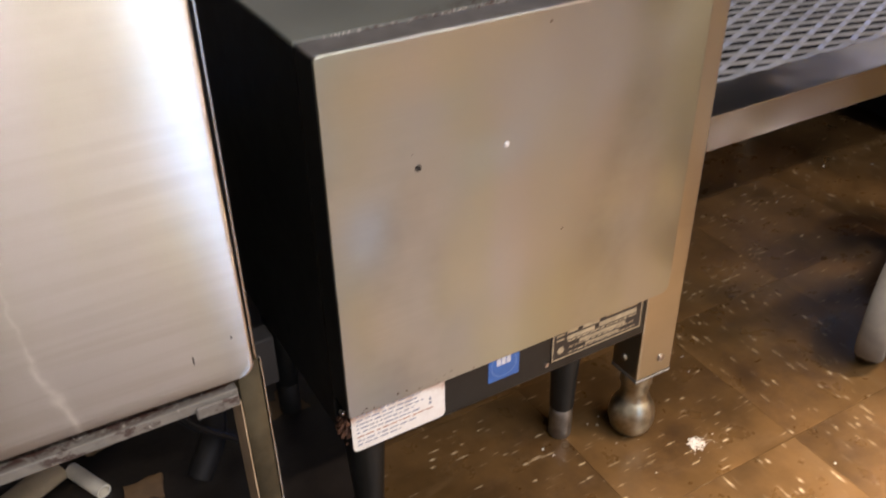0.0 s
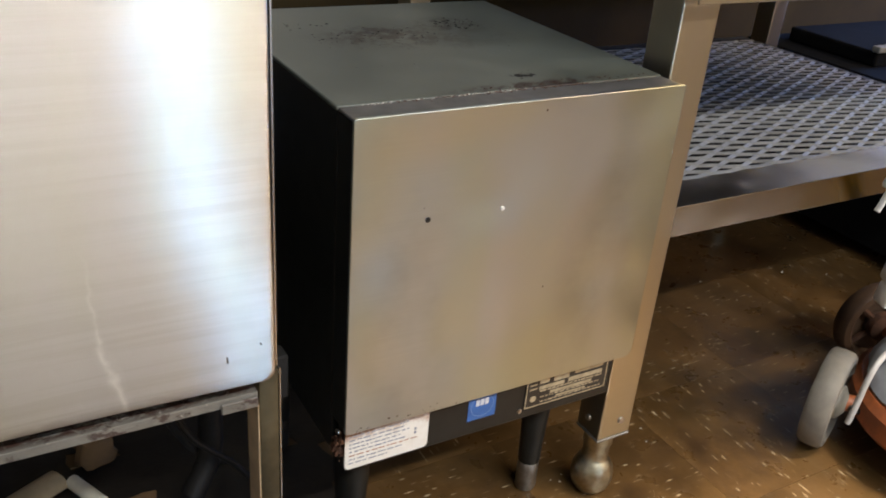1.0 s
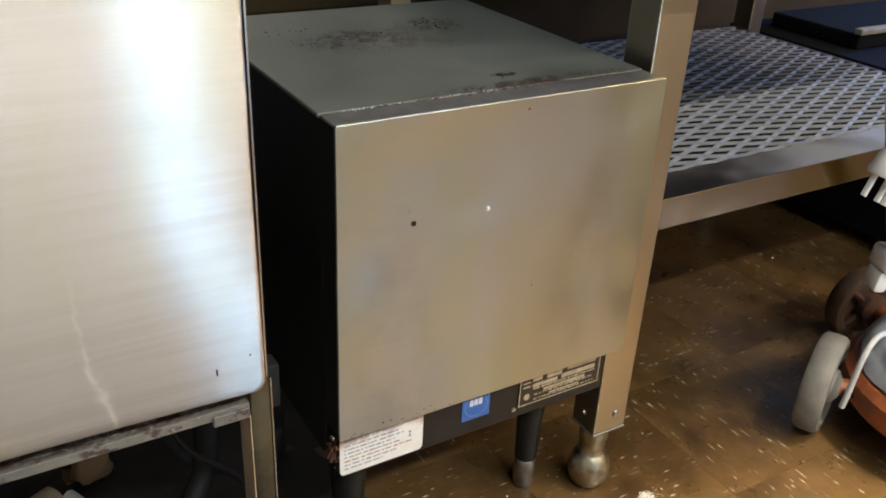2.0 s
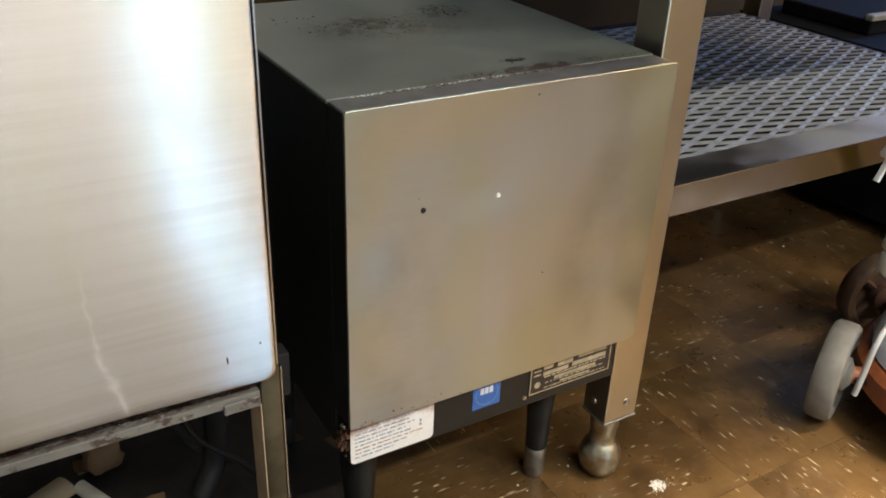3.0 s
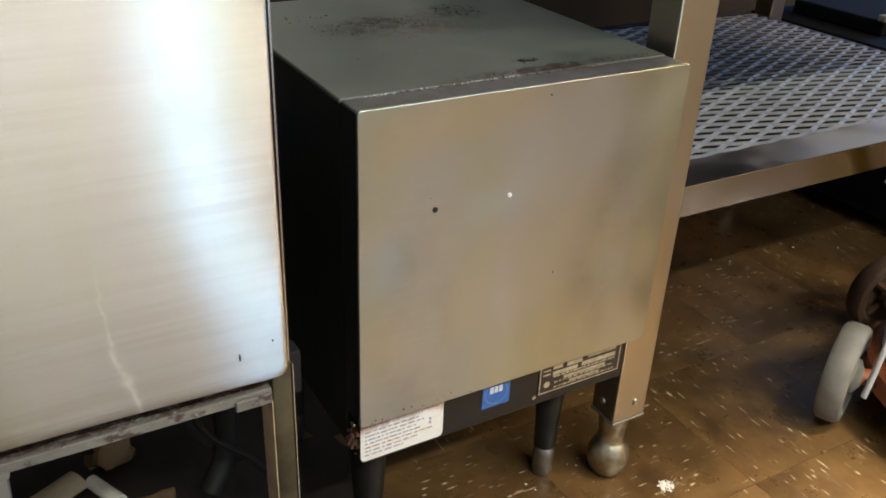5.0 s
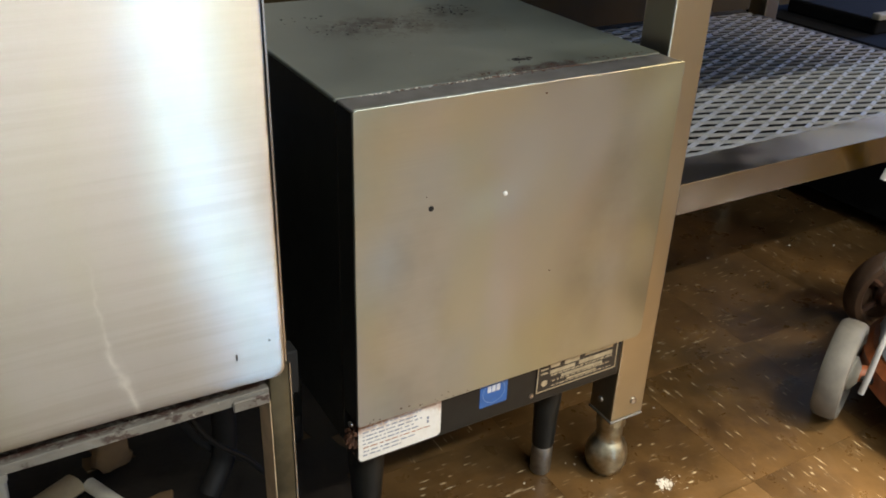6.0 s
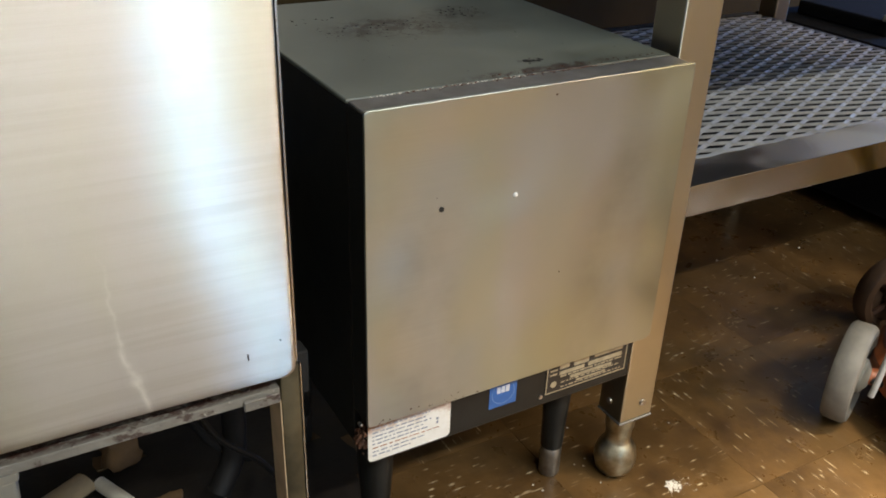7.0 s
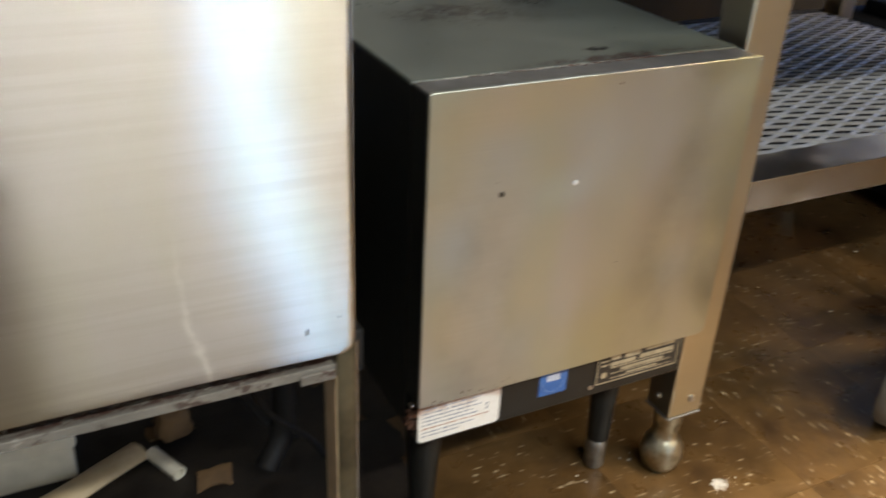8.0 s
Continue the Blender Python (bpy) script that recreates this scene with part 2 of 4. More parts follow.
def floor_tile_material():
    n = Nodes("brown vinyl tile")
    shift = n.tree.nodes.new("ShaderNodeVectorMath")
    shift.operation = "ADD"
    n.link(n.coords, shift.inputs[0])
    spread = n.tree.nodes.new("ShaderNodeVectorMath")
    spread.operation = "MULTIPLY"
    joined = n.tree.nodes.new("ShaderNodeCombineXYZ")
    for k in range(3):
        n.link(n.random(), joined.inputs[k])
    n.link(joined.outputs[0], spread.inputs[0])
    spread.inputs[1].default_value = (7.3, 5.1, 3.7)
    n.link(spread.outputs[0], shift.inputs[1])
    v = shift.outputs[0]
    cloud = n.noise(7, 5, 0.6, v)
    smoke = n.noise(1, 5, 0.65, n.mapped((34, 9, 9), source=v), 0.5)
    base = n.mix(n.ramp(cloud, (0.3, 0.0), (0.7, 1.0)), (0.060, 0.033, 0.0108), (0.120, 0.066, 0.0232))
    base = n.mix(n.ramp(smoke, (0.50, 0.0), (0.72, 0.55)), base, (0.12, 0.072, 0.031))
    chips = []
    for turn, scale, stretch, low, keep in ((0.15, 8, 11.0, 0.046, 0.53), (0.50, 11, 9.0, 0.048, 0.55), (-0.22, 14, 7.0, 0.048, 0.55), (1.35, 12, 8.0, 0.046, 0.56), (-0.75, 24, 3.2, 0.06, 0.55)):
        m = n.mapped((scale * stretch, scale, scale), (turn * 3, turn, 0.3), (0, 0, turn), v)
        wob = n.tree.nodes.new("ShaderNodeVectorMath")
        wob.operation = "ADD"
        n.link(m, wob.inputs[0])
        n.link(n.mapped((1.1, 1.1, 1.1), source=n.voronoi(7, v, out="Color")), wob.inputs[1])
        d = n.voronoi(1.0, wob.outputs[0])
        some = n.ramp(n.noise(6 + 9 * abs(turn), 2, 0.5, n.mapped((1, 1, 1), (turn, 3 * turn, 0), source=v)), (keep - 0.06, 0.0), (keep + 0.05, 1.0))
        chips.append(n.math("MULTIPLY", n.ramp(d, (low, 1.0), (low * 3.6, 0.0)), some))
    chip = functools.reduce(lambda a, b: n.math("MAXIMUM", a, b), chips)
    ragged = n.ramp(n.noise(90, 4, 0.7, v), (0.36, 0.15), (0.56, 1.0))
    chip = n.math("MULTIPLY", chip, ragged)
    base = n.mix(n.math("MULTIPLY", chip, 0.75), base, (0.62, 0.50, 0.32))
    dirt = n.ramp(n.noise(3.1, 6, 0.7, v), (0.5, 0.0), (0.75, 0.7))
    base = n.mix(dirt, base, (0.025, 0.013, 0.007))
    rough = n.math("ADD", n.math("MULTIPLY", n.noise(20, 4, 0.6, v), 0.25), 0.18)
    n.set(Base_Color=base, Roughness=rough, Specular_IOR_Level=0.5)
    n.bump(n.noise(38, 4, 0.6, v), 0.16, 0.004)
    return n.mat


def enamel_top_material():
    """Grey-green hammered enamel, stained brown where things stood on it, rusting along the front seam."""
    n = Nodes("grey hammered enamel")
    speck = n.noise(120, 3, 0.6)
    cloud = n.noise(6, 4, 0.6)
    base = n.mix(n.ramp(cloud, (0.3, 0.0), (0.7, 1.0)), (0.070, 0.080, 0.066), (0.115, 0.128, 0.106))
    rag = n.noise(48, 7, 0.8, distortion=0.5)
    big = n.noise(12, 5, 0.7)
    for place, size, colour, power in (
        ((0.17, 0.30, 0.36), (0.13, 0.08, 0.2), (0.020, 0.013, 0.008), 1.5),
        ((0.30, 0.34, 0.36), (0.08, 0.06, 0.2), (0.014, 0.010, 0.007), 1.4),
        ((0.25, 0.27, 0.36), (0.2, 0.10, 0.2), (0.035, 0.028, 0.018), 0.5),
        ((0.26, 0.09, 0.36), (0.03, 0.012, 0.2), (0.02, 0.02, 0.015), 2.5),
        ((0.27, 0.052, 0.36), (0.20, 0.022, 0.2), (0.020, 0.009, 0.006), 2.2),
    ):
        spot = n.math("MULTIPLY", n.blob(place, size), n.ramp(rag, (0.47, 0.0), (0.55, 1.0)))
        base = n.mix(n.math("MINIMUM", n.math("MULTIPLY", spot, power * 2.2), 0.9), base, colour)
    flecks = n.ramp(n.voronoi(26), (0.03, 1.0), (0.06, 0.0))
    base = n.mix(n.math("MULTIPLY", n.math("MULTIPLY", flecks, n.ramp(big, (0.5, 0.0), (0.6, 1.0))), 0.7), base, (0.5, 0.5, 0.46))
    n.set(Base_Color=base, Roughness=n.math("ADD", n.math("MULTIPLY", cloud, 0.2), 0.26))
    n.bump(speck, 0.12, 0.0006)
    return n.mat


def rusty_galvanised():
    n = Nodes("galvanised angle, rusting through")
    rag = n.noise(120, 6, 0.75, n.mapped((0.55, 1, 1)), 0.1)
    spot = n.noise(9, 4, 0.6)
    base = n.mix(n.ramp(spot, (0.3, 0.0), (0.7, 1.0)), (0.17, 0.165, 0.145), (0.31, 0.30, 0.265))
    place = n.tree.nodes.new("ShaderNodeSeparateXYZ")
    n.link(n.coords, place.inputs[0])
    ledge = n.ramp(n.math("ADD", n.math("MULTIPLY", place.outputs["Y"], 40.0), n.math("MULTIPLY", spot, 0.9)), (0.30, 0.0), (0.70, 1.0))
    patch = n.math("MAXIMUM", n.math("MULTIPLY", ledge, n.ramp(rag, (0.38, 0.0), (0.54, 1.0))), n.ramp(n.noise(45, 5, 0.7, n.mapped((0.6, 1, 1), (2.1, 0.4, 0.9))), (0.55, 0.0), (0.64, 0.9)))
    base = n.mix(patch, base, (0.040, 0.016, 0.010))
    base = n.mix(n.ramp(n.noise(14, 4, 0.6, n.mapped((1, 1, 1), (0.7, 3.3, 1.2))), (0.60, 0.0), (0.72, 0.7)), base, (0.30, 0.17, 0.08))
    base = n.mix(n.ramp(n.noise(60, 5, 0.7), (0.60, 0.0), (0.68, 0.8)), base, (0.62, 0.6, 0.54))
    n.set(Base_Color=base, Metallic=n.ramp(patch, (0.0, 0.55), (1.0, 0.0)), Roughness=0.58)
    n.bump(rag, 0.7, 0.004)
    return n.mat


def soiled_label():
    n = Nodes("white label, rust-stained")
    rag = n.noise(45, 6, 0.7)
    z = n.tree.nodes.new("ShaderNodeSeparateXYZ")
    n.link(n.coords, z.inputs[0])
    near = n.ramp(n.math("ADD", n.math("MULTIPLY", z.outputs["Z"], 18.0), n.math("MULTIPLY", rag, 0.9)), (0.55, 0.0), (1.35, 1.0))
    base = n.mix(n.ramp(rag, (0.4, 0.0), (0.7, 0.4)), (0.80, 0.79, 0.75), (0.62, 0.58, 0.51))
    base = n.mix(n.math("MULTIPLY", near, 0.92), base, (0.36, 0.16, 0.07))
    corner = n.math("MULTIPLY", n.blob((-0.045, 0.0, 0.030), (0.055, 0.05, 0.032)), n.ramp(rag, (0.40, 0.2), (0.56, 1.0)))
    base = n.mix(n.math("MINIMUM", n.math("MULTIPLY", corner, 2.4), 0.9), base, (0.26, 0.10, 0.035))
    n.set(Base_Color=base, Roughness=0.45)
    return n.mat


TILE = floor_tile_material()
ENAMEL = enamel_top_material()
RUSTY_ZINC = rusty_galvanised()
STICKER_WHITE = soiled_label()


# ---- building helpers ----
def place_of(ob):
    return ob.location + (place_of(ob.parent) if ob.parent else Vector())


def with_uv(bm):
    """u runs along the level direction of each face, v along the other."""
    layer = bm.loops.layers.uv.get("UVMap") or bm.loops.layers.uv.new("UVMap")
    bm.normal_update()
    for f in bm.faces:
        nx, ny, nz = (abs(c) for c in f.normal)
        for loop in f.loops:
            x, y, z = loop.vert.co
            loop[layer].uv = (x, y) if nz > 0.8 else (y, z) if nx > ny else (x, z)


def mesh_from(name, bm, material, smooth=False):
    with_uv(bm)
    if smooth:
        for f in bm.faces:
            f.smooth = f.calc_area() < 0.02
    data = bpy.data.meshes.new(name)
    bm.to_mesh(data)
    bm.free()
    data.materials.append(material)
    if smooth:
        data.set_sharp_from_angle(angle=radians(40))
        for polygon in data.polygons:
            if polygon.area > 0.02:
                polygon.use_smooth = False
    return data


def part(name, bm, material, parent=None, label="", smooth=False, origin=None):
    """One mesh object from a bmesh in world coordinates, under its thing or part."""
    at = Vector(origin) if origin else place_of(parent) if parent else Vector()
    bmesh.ops.translate(bm, verts=bm.verts, vec=-at)
    ob = new(name, mesh_from(name, bm, material, smooth))
    if parent:
        ob.parent = parent
        ob.location = at - place_of(parent)
    else:
        ob.location = at
    return tagged(ob, label) if label else ob


def thing(name, place, label, category, group="", kind=""):
    ob = new(name)
    ob.location = place
    ob.empty_display_size = 0.05
    return tagged(ob, label, category, group, kind)


def box(x0, x1, y0, y1, z0, z1, bevel=0.0, steps=1, bm=None):
    own = bmesh.new()
    made = bmesh.ops.create_cube(own, size=1)["verts"]
    for v in made:
        v.co = Vector(((x0 + x1) / 2 + v.co.x * (x1 - x0), (y0 + y1) / 2 + v.co.y * (y1 - y0), (z0 + z1) / 2 + v.co.z * (z1 - z0)))
    if bevel:
        bmesh.ops.bevel(own, geom=own.edges[:], offset=bevel, segments=steps, affect="EDGES", profile=0.5)
    if bm is None:
        return own
    data = bpy.data.meshes.new("join")
    own.to_mesh(data)
    own.free()
    bm.from_mesh(data)
    bpy.data.meshes.remove(data)
    return bm


def lathe(profile, centre, axis=(0, 0, 1), steps=24, bm=None):
    """A turned solid: profile of (radius, height) along the axis."""
    bm = bm or bmesh.new()
    turn = Vector(axis).to_track_quat("Z", "Y").to_matrix()
    rings = []
    for r, h in profile:
        rings.append([bm.verts.new(Vector(centre) + turn @ Vector((r * math.cos(a), r * math.sin(a), h))) for a in (2 * math.pi * k / steps for k in range(steps))])
    for a, b in zip(rings, rings[1:]):
        for k in range(steps):
            bm.faces.new((a[k], a[(k + 1) % steps], b[(k + 1) % steps], b[k]))
    bm.faces.new(rings[0][::-1])
    bm.faces.new(rings[-1])
    return bm


def sweep(points, radius, steps=10, flat=1.0, bm=None):
    """A round or flattened tube along points."""
    bm = bm or bmesh.new()
    pts = [Vector(p) for p in points]
    rings = []
    for i, p in enumerate(pts):
        way = (pts[min(i + 1, len(pts) - 1)] - pts[max(i - 1, 0)]).normalized()
        side = way.cross(Vector((0, 0, 1)))
        side = side.normalized() if side.length > 1e-3 else Vector((1, 0, 0))
        up = side.cross(way)
        rings.append([bm.verts.new(p + radius * (side * math.cos(a) + up * math.sin(a) * flat)) for a in (2 * math.pi * k / steps for k in range(steps))])
    for a, b in zip(rings, rings[1:]):
        for k in range(steps):
            bm.faces.new((a[k], a[(k + 1) % steps], b[(k + 1) % steps], b[k]))
    bm.faces.new(rings[0][::-1])
    bm.faces.new(rings[-1])
    bmesh.ops.recalc_face_normals(bm, faces=bm.faces[:])
    return bm


def curve_points(knots, per=8):
    """A smooth run through the knots."""
    k = [Vector(p) for p in knots]
    k = [2 * k[0] - k[1], *k, 2 * k[-1] - k[-2]]
    out = []
    for a, b, c, d in zip(k, k[1:], k[2:], k[3:]):
        for s in range(per):
            t = s / per
            out.append(0.5 * (2 * b + (c - a) * t + (2 * a - 5 * b + 4 * c - d) * t * t + (3 * b - a - 3 * c + d) * t ** 3))
    return [*out, k[-2]]


def rounded_sheet(x0, x1, z0, z1, y0, y1, radius, corners="1111", bevel=0.002, bow=0.0):
    """An upright sheet with rounded corners (bottom left, bottom right, top right, top left), facing -y."""
    bm = bmesh.new()
    ring = []
    for k, (cx, cz, start) in enumerate(((x0, z0, 180), (x1, z0, 270), (x1, z1, 0), (x0, z1, 90))):
        r = radius if corners[k] == "1" else 0.004
        mx, mz = cx + (r if cx == x0 else -r), cz + (r if cz == z0 else -r)
        for s in range(7):
            a = radians(start + 15 * s)
            ring.append((mx + r * math.cos(a), mz + r * math.sin(a)))
    mx, mz = (x0 + x1) / 2, (z0 + z1) / 2
    rows = []
    for inset, y in ((bevel, y0), (bevel * 0.5, y0 + bevel * 0.13), (bevel * 0.13, y0 + bevel * 0.5), (0.0, y0 + bevel), (0.0, y1)):
        fx, fz = 1 - 2 * inset / (x1 - x0), 1 - 2 * inset / (z1 - z0)
        rows.append([bm.verts.new((mx + (x - mx) * fx, y, mz + (z - mz) * fz)) for x, z in ring])
    bm.faces.new(rows[0])
    bm.faces.new(rows[-1][::-1])
    for a, b in zip(rows, rows[1:]):
        for k in range(len(ring)):
            j = (k + 1) % len(ring)
            bm.faces.new((a[k], b[k], b[j], a[j]))
    bmesh.ops.recalc_face_normals(bm, faces=bm.faces[:])
    return bm


def profile_bar(x0, x1, outline):
    """A bent bar along x, from its closed outline of (y, z)."""
    bm = bmesh.new()
    ends = [[bm.verts.new((x, y, z)) for y, z in outline] for x in (x0, x1)]
    bm.faces.new(ends[0])
    bm.faces.new(ends[1][::-1])
    for k in range(len(outline)):
        j = (k + 1) % len(outline)
        bm.faces.new((ends[0][k], ends[1][k], ends[1][j], ends[0][j]))
    bmesh.ops.recalc_face_normals(bm, faces=bm.faces[:])
    bmesh.ops.bevel(bm, geom=bm.edges[:], offset=0.0009, segments=2, affect="EDGES", profile=0.5, clamp_overlap=True)
    return bm


# ---- the room ----
def structure(name, bm, material, label="", category=""):
    return tagged(part(name, bm, material), label, category, kind="structure")


X0, X1, Y0, Y1, TOP = -2.2, 4.8, -3.15, 1.06, 2.6
floor = structure("floor", box(X0, X1, Y0, Y1, -0.06, -0.0031), GROUT, "worn brown speckled vinyl tile floor", "floor")
structure("wall_north", box(X0, X1, Y1, Y1 + 0.12, -0.06, 0.63), WALL_PAINT, "olive brown lower wall behind the table, darkened for shade", "wall")
# unseen cream half, there to brighten reflections in lid and table leg
structure("wall_north_upper", box(X0, X1, Y1, Y1 + 0.12, 0.63, TOP), ROOM_PAINT, "unseen cream upper wall, added to brighten the lid's reflection", "wall")
# opening made up for the blue fill lamp
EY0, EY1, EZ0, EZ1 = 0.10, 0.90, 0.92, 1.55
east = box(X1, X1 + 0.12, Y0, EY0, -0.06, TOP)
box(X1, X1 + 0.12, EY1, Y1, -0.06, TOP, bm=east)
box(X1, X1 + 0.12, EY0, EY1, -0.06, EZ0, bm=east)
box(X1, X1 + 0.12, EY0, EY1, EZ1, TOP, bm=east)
structure("wall_east", east, TAN_PAINT, "unseen wall, tan brown to warm the steel's reflections", "wall")
structure("wall_west", box(X0 - 0.12, X0, Y0, Y1, -0.06, TOP), ROOM_PAINT, "warm cream painted wall", "wall")
structure("ceiling", box(X0, X1, Y0, Y1, TOP, TOP + 0.1), CEILING_PAINT, "pale board ceiling", "ceiling")
WX0, WX1, WZ0, WZ1 = 0.42, 0.60, 0.06, 2.02
south = box(X0, WX0, Y0 - 0.12, Y0, -0.06, TOP)
box(WX1, X1, Y0 - 0.12, Y0, -0.06, TOP, bm=south)
box(WX0, WX1, Y0 - 0.12, Y0, -0.06, WZ0, bm=south)
box(WX0, WX1, Y0 - 0.12, Y0, WZ1, TOP, bm=south)
structure("wall_south", south, ROOM_PAINT, "warm cream painted wall with a narrow window", "wall")
fill_window = thing("added_window", (X1, 0.5, EZ0), "unseen window added to tint the mesh shelf blue", "window", kind="structure")
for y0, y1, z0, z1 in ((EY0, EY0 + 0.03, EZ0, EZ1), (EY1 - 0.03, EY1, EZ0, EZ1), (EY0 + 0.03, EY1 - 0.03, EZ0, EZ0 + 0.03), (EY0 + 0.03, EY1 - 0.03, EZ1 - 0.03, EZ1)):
    part("window_frame", box(X1 + 0.05, X1 + 0.09, y0, y1, z0, z1), WHITE_PLASTIC, fill_window)
window = thing("window_1", ((WX0 + WX1) / 2, Y0, WZ0), "tall narrow daylit window in the cream wall", "window", kind="structure")
frame_bm = box(WX0, WX0 + 0.02, Y0 - 0.1, Y0 - 0.06, WZ0, WZ1)
box(WX1 - 0.02, WX1, Y0 - 0.1, Y0 - 0.06, WZ0, WZ1, bm=frame_bm)
box(WX0 + 0.02, WX1 - 0.02, Y0 - 0.1, Y0 - 0.06, WZ0, WZ0 + 0.02, bm=frame_bm)
box(WX0 + 0.02, WX1 - 0.02, Y0 - 0.1, Y0 - 0.06, WZ1 - 0.02, WZ1, bm=frame_bm)
part("window_frame", frame_bm, WHITE_PLASTIC, window)
baseboard = structure("baseboard", box(X0, X1, Y1 - 0.012, Y1, 0.0, 0.1, 0.003), MATT_BLACK, "black rubber baseboard", "baseboard")
for (x, y, z), reach in ((LAMP, 0.66), (LAMP_NEAR, 1.38)):
    lamp = thing("ceiling_light", (x, y, TOP), "long ceiling light with a white metal housing", "ceiling light", "ceiling lights")
    part("housing", box(x - reach, x + reach, y - 0.14, y + 0.14, z + 0.012, TOP, 0.008), WHITE_PLASTIC, lamp)

# ---- the water heater ----
PX, PZ0, PZ1 = 0.44, 0.338, 0.735
downlight = thing("downlight", (DOWNLIGHT[0], DOWNLIGHT[1], TOP), "small round white ceiling downlight", "downlight")
part("collar", lathe([(0.085, -0.012), (0.10, -0.006), (0.10, 0.0), (0.085, 0.0)], (DOWNLIGHT[0], DOWNLIGHT[1], TOP), steps=28), WHITE_PLASTIC, downlight, smooth=True)
heater = thing("water_heater", (0.0, 0.0, 0.338), "black water heater with stainless front and stained grey top", "water heater")


def build_heater():
    depth = 0.475
    # carcass: black sides, grey hammered lid with turned-down edges
    part("body", box(0.002, PX - 0.002, 0.047, depth, 0.285, PZ1 - 0.007, 0.002, 2), BLACK, heater, "black enamelled casing")
    lid = box(0.0, PX, 0.045, depth + 0.002, PZ1 - 0.0065, PZ1 - 0.001, 0.002, 3)
    part("lid", lid, ENAMEL, heater, "grey hammered enamel top, brown stains and rust", True)
    # front panel, a shallow pan with a flange on every side
    panel = rounded_sheet(0.0, PX, PZ0, PZ1, 0.0, 0.0035, 0.012, "0100", 0.0012)
    cover = part("front_panel", panel, STEEL_PANEL, heater, "dull brushed stainless front panel, lightly dented", True)
    part("top_flange", box(0.0015, PX - 0.001, 0.0035, 0.0435, PZ1 - 0.006, PZ1 - 0.002, 0.0012), FLANGE, cover)
    # left flange is black for the shade in the gap; the right stays steel
    part("side_flange", box(0.0015, 0.004, 0.0035, 0.0435, PZ0 + 0.002, PZ1 - 0.006), BLACK, cover)
    part("side_flange", box(PX - 0.004, PX - 0.0015, 0.0035, 0.0435, PZ0 + 0.02, PZ1 - 0.006), STEEL_PANEL, cover)
    # a raised black disc stands in for the shaded hole
    part("bolt_hole", lathe([(0.0, 0), (0.0032, 0.0), (0.0032, 0.0012), (0.0, 0.0014)], (0.0918, 0.0004, 0.610), (0, -1, 0), 14), MATT_BLACK, cover, "black disc for the dark of an open screw hole")
    part("plug_button", lathe([(0.0, 0), (0.0031, 0.0), (0.0026, 0.0016), (0.0, 0.0024)], (0.189, 0.0004, 0.609), (0, -1, 0), 14), WHITE_PLASTIC, cover, "bright white plug button", True)
    for x, z, r in ((0.264, 0.489, 0.0011), (0.058, 0.3475, 0.0016), (0.235, 0.722, 0.0014), (0.086, 0.625, 0.0007)):
        part("pit_mark", lathe([(0.0, 0), (r, 0.0), (r * 0.8, 0.0006), (0.0, 0.0008)], (x, 0.0003, z), (0, -1, 0), 8), RUST, cover)
    rng = random.Random(17)
    for _ in range(14):
        x, z, r = rng.uniform(0.008, 0.16), PZ0 + abs(rng.gauss(0.0, 0.004)) + 0.002, rng.uniform(0.0005, 0.0014)
        part("pit_mark", lathe([(0.0, 0), (r, 0.0), (r * 0.8, 0.0004), (0.0, 0.0006)], (x, 0.0003, z), (0, -1, 0), 6), RUST, cover)
    # base below the panel
    base = part("base", box(0.012, PX - 0.008, 0.0235, depth - 0.01, 0.258, 0.337, 0.003, 2), BLACK, heater, "black lower casing with labels")
    for x, y in ((0.052, 0.090), (0.395, 0.134), (0.055, 0.40), (0.385, 0.40)):
        leg = part("leg", lathe([(0.0175, 0.058), (0.0185, 0.062), (0.0195, 0.11), (0.0275, 0.245), (0.0275, 0.259)], (x, y, 0.0), steps=20), BLACK, heater, "black tapered leg", True)
        # rear feet take a darker metal for the shade back there
        part("adjustable_foot", lathe([(0.016, 0.0), (0.0175, 0.003), (0.0175, 0.052), (0.015, 0.0565), (0.0, 0.06)], (x, y, 0.0), steps=20), ALU_FOOT if y < 0.2 else DARK_METAL, leg, "dull metal adjustable foot" if y < 0.2 else "adjustable foot darkened for the shade under the heater", True)
    # warning label
    y = 0.0232
    label = part("warning_label", rounded_sheet(0.0105, 0.1285, 0.2625, 0.3365, y - 0.0006, y, 0.007, "1100", 0.0002), STICKER_WHITE, base, "white warning label, rust-stained", origin=(0.07, y, 0.2995))
    rng = random.Random(4)
    y -= 0.0006
    for k in range(11):
        z = 0.3325 - k * 0.0060
        x = 0.0165
        stop = (0.122, 0.118, 0.114, 0.096, 0.09, 0.098, 0.086, 0.094, 0.11, 0.09, 0.072)[k]
        while x < stop:
            w = rng.uniform(0.002, 0.011)
            part("print_bar", box(x, min(x + w, stop + 0.002), y - 0.0002, y, z - rng.uniform(0.0014, 0.0022), z), BAR_RED if k in (0, 1, 2, 8) else BAR_BLUE, label)
            x += w + rng.uniform(0.0012, 0.0035)
    for z in (0.296, 0.290):
        part("print_bar", box(0.1075, 0.1105, y - 0.0002, y, z, z + 0.004), BAR_BLUE, label)
    # blue approval sticker: a ring with a pale bar across
    y = 0.0232
    sticker = part("round_mark_sticker", box(0.188, 0.2315, y - 0.0005, y, 0.2825, 0.3262, 0.0002), STICKER_BLUE, base, "blue square sticker with a pale ring")
    ring = bmesh.new()
    rings = []
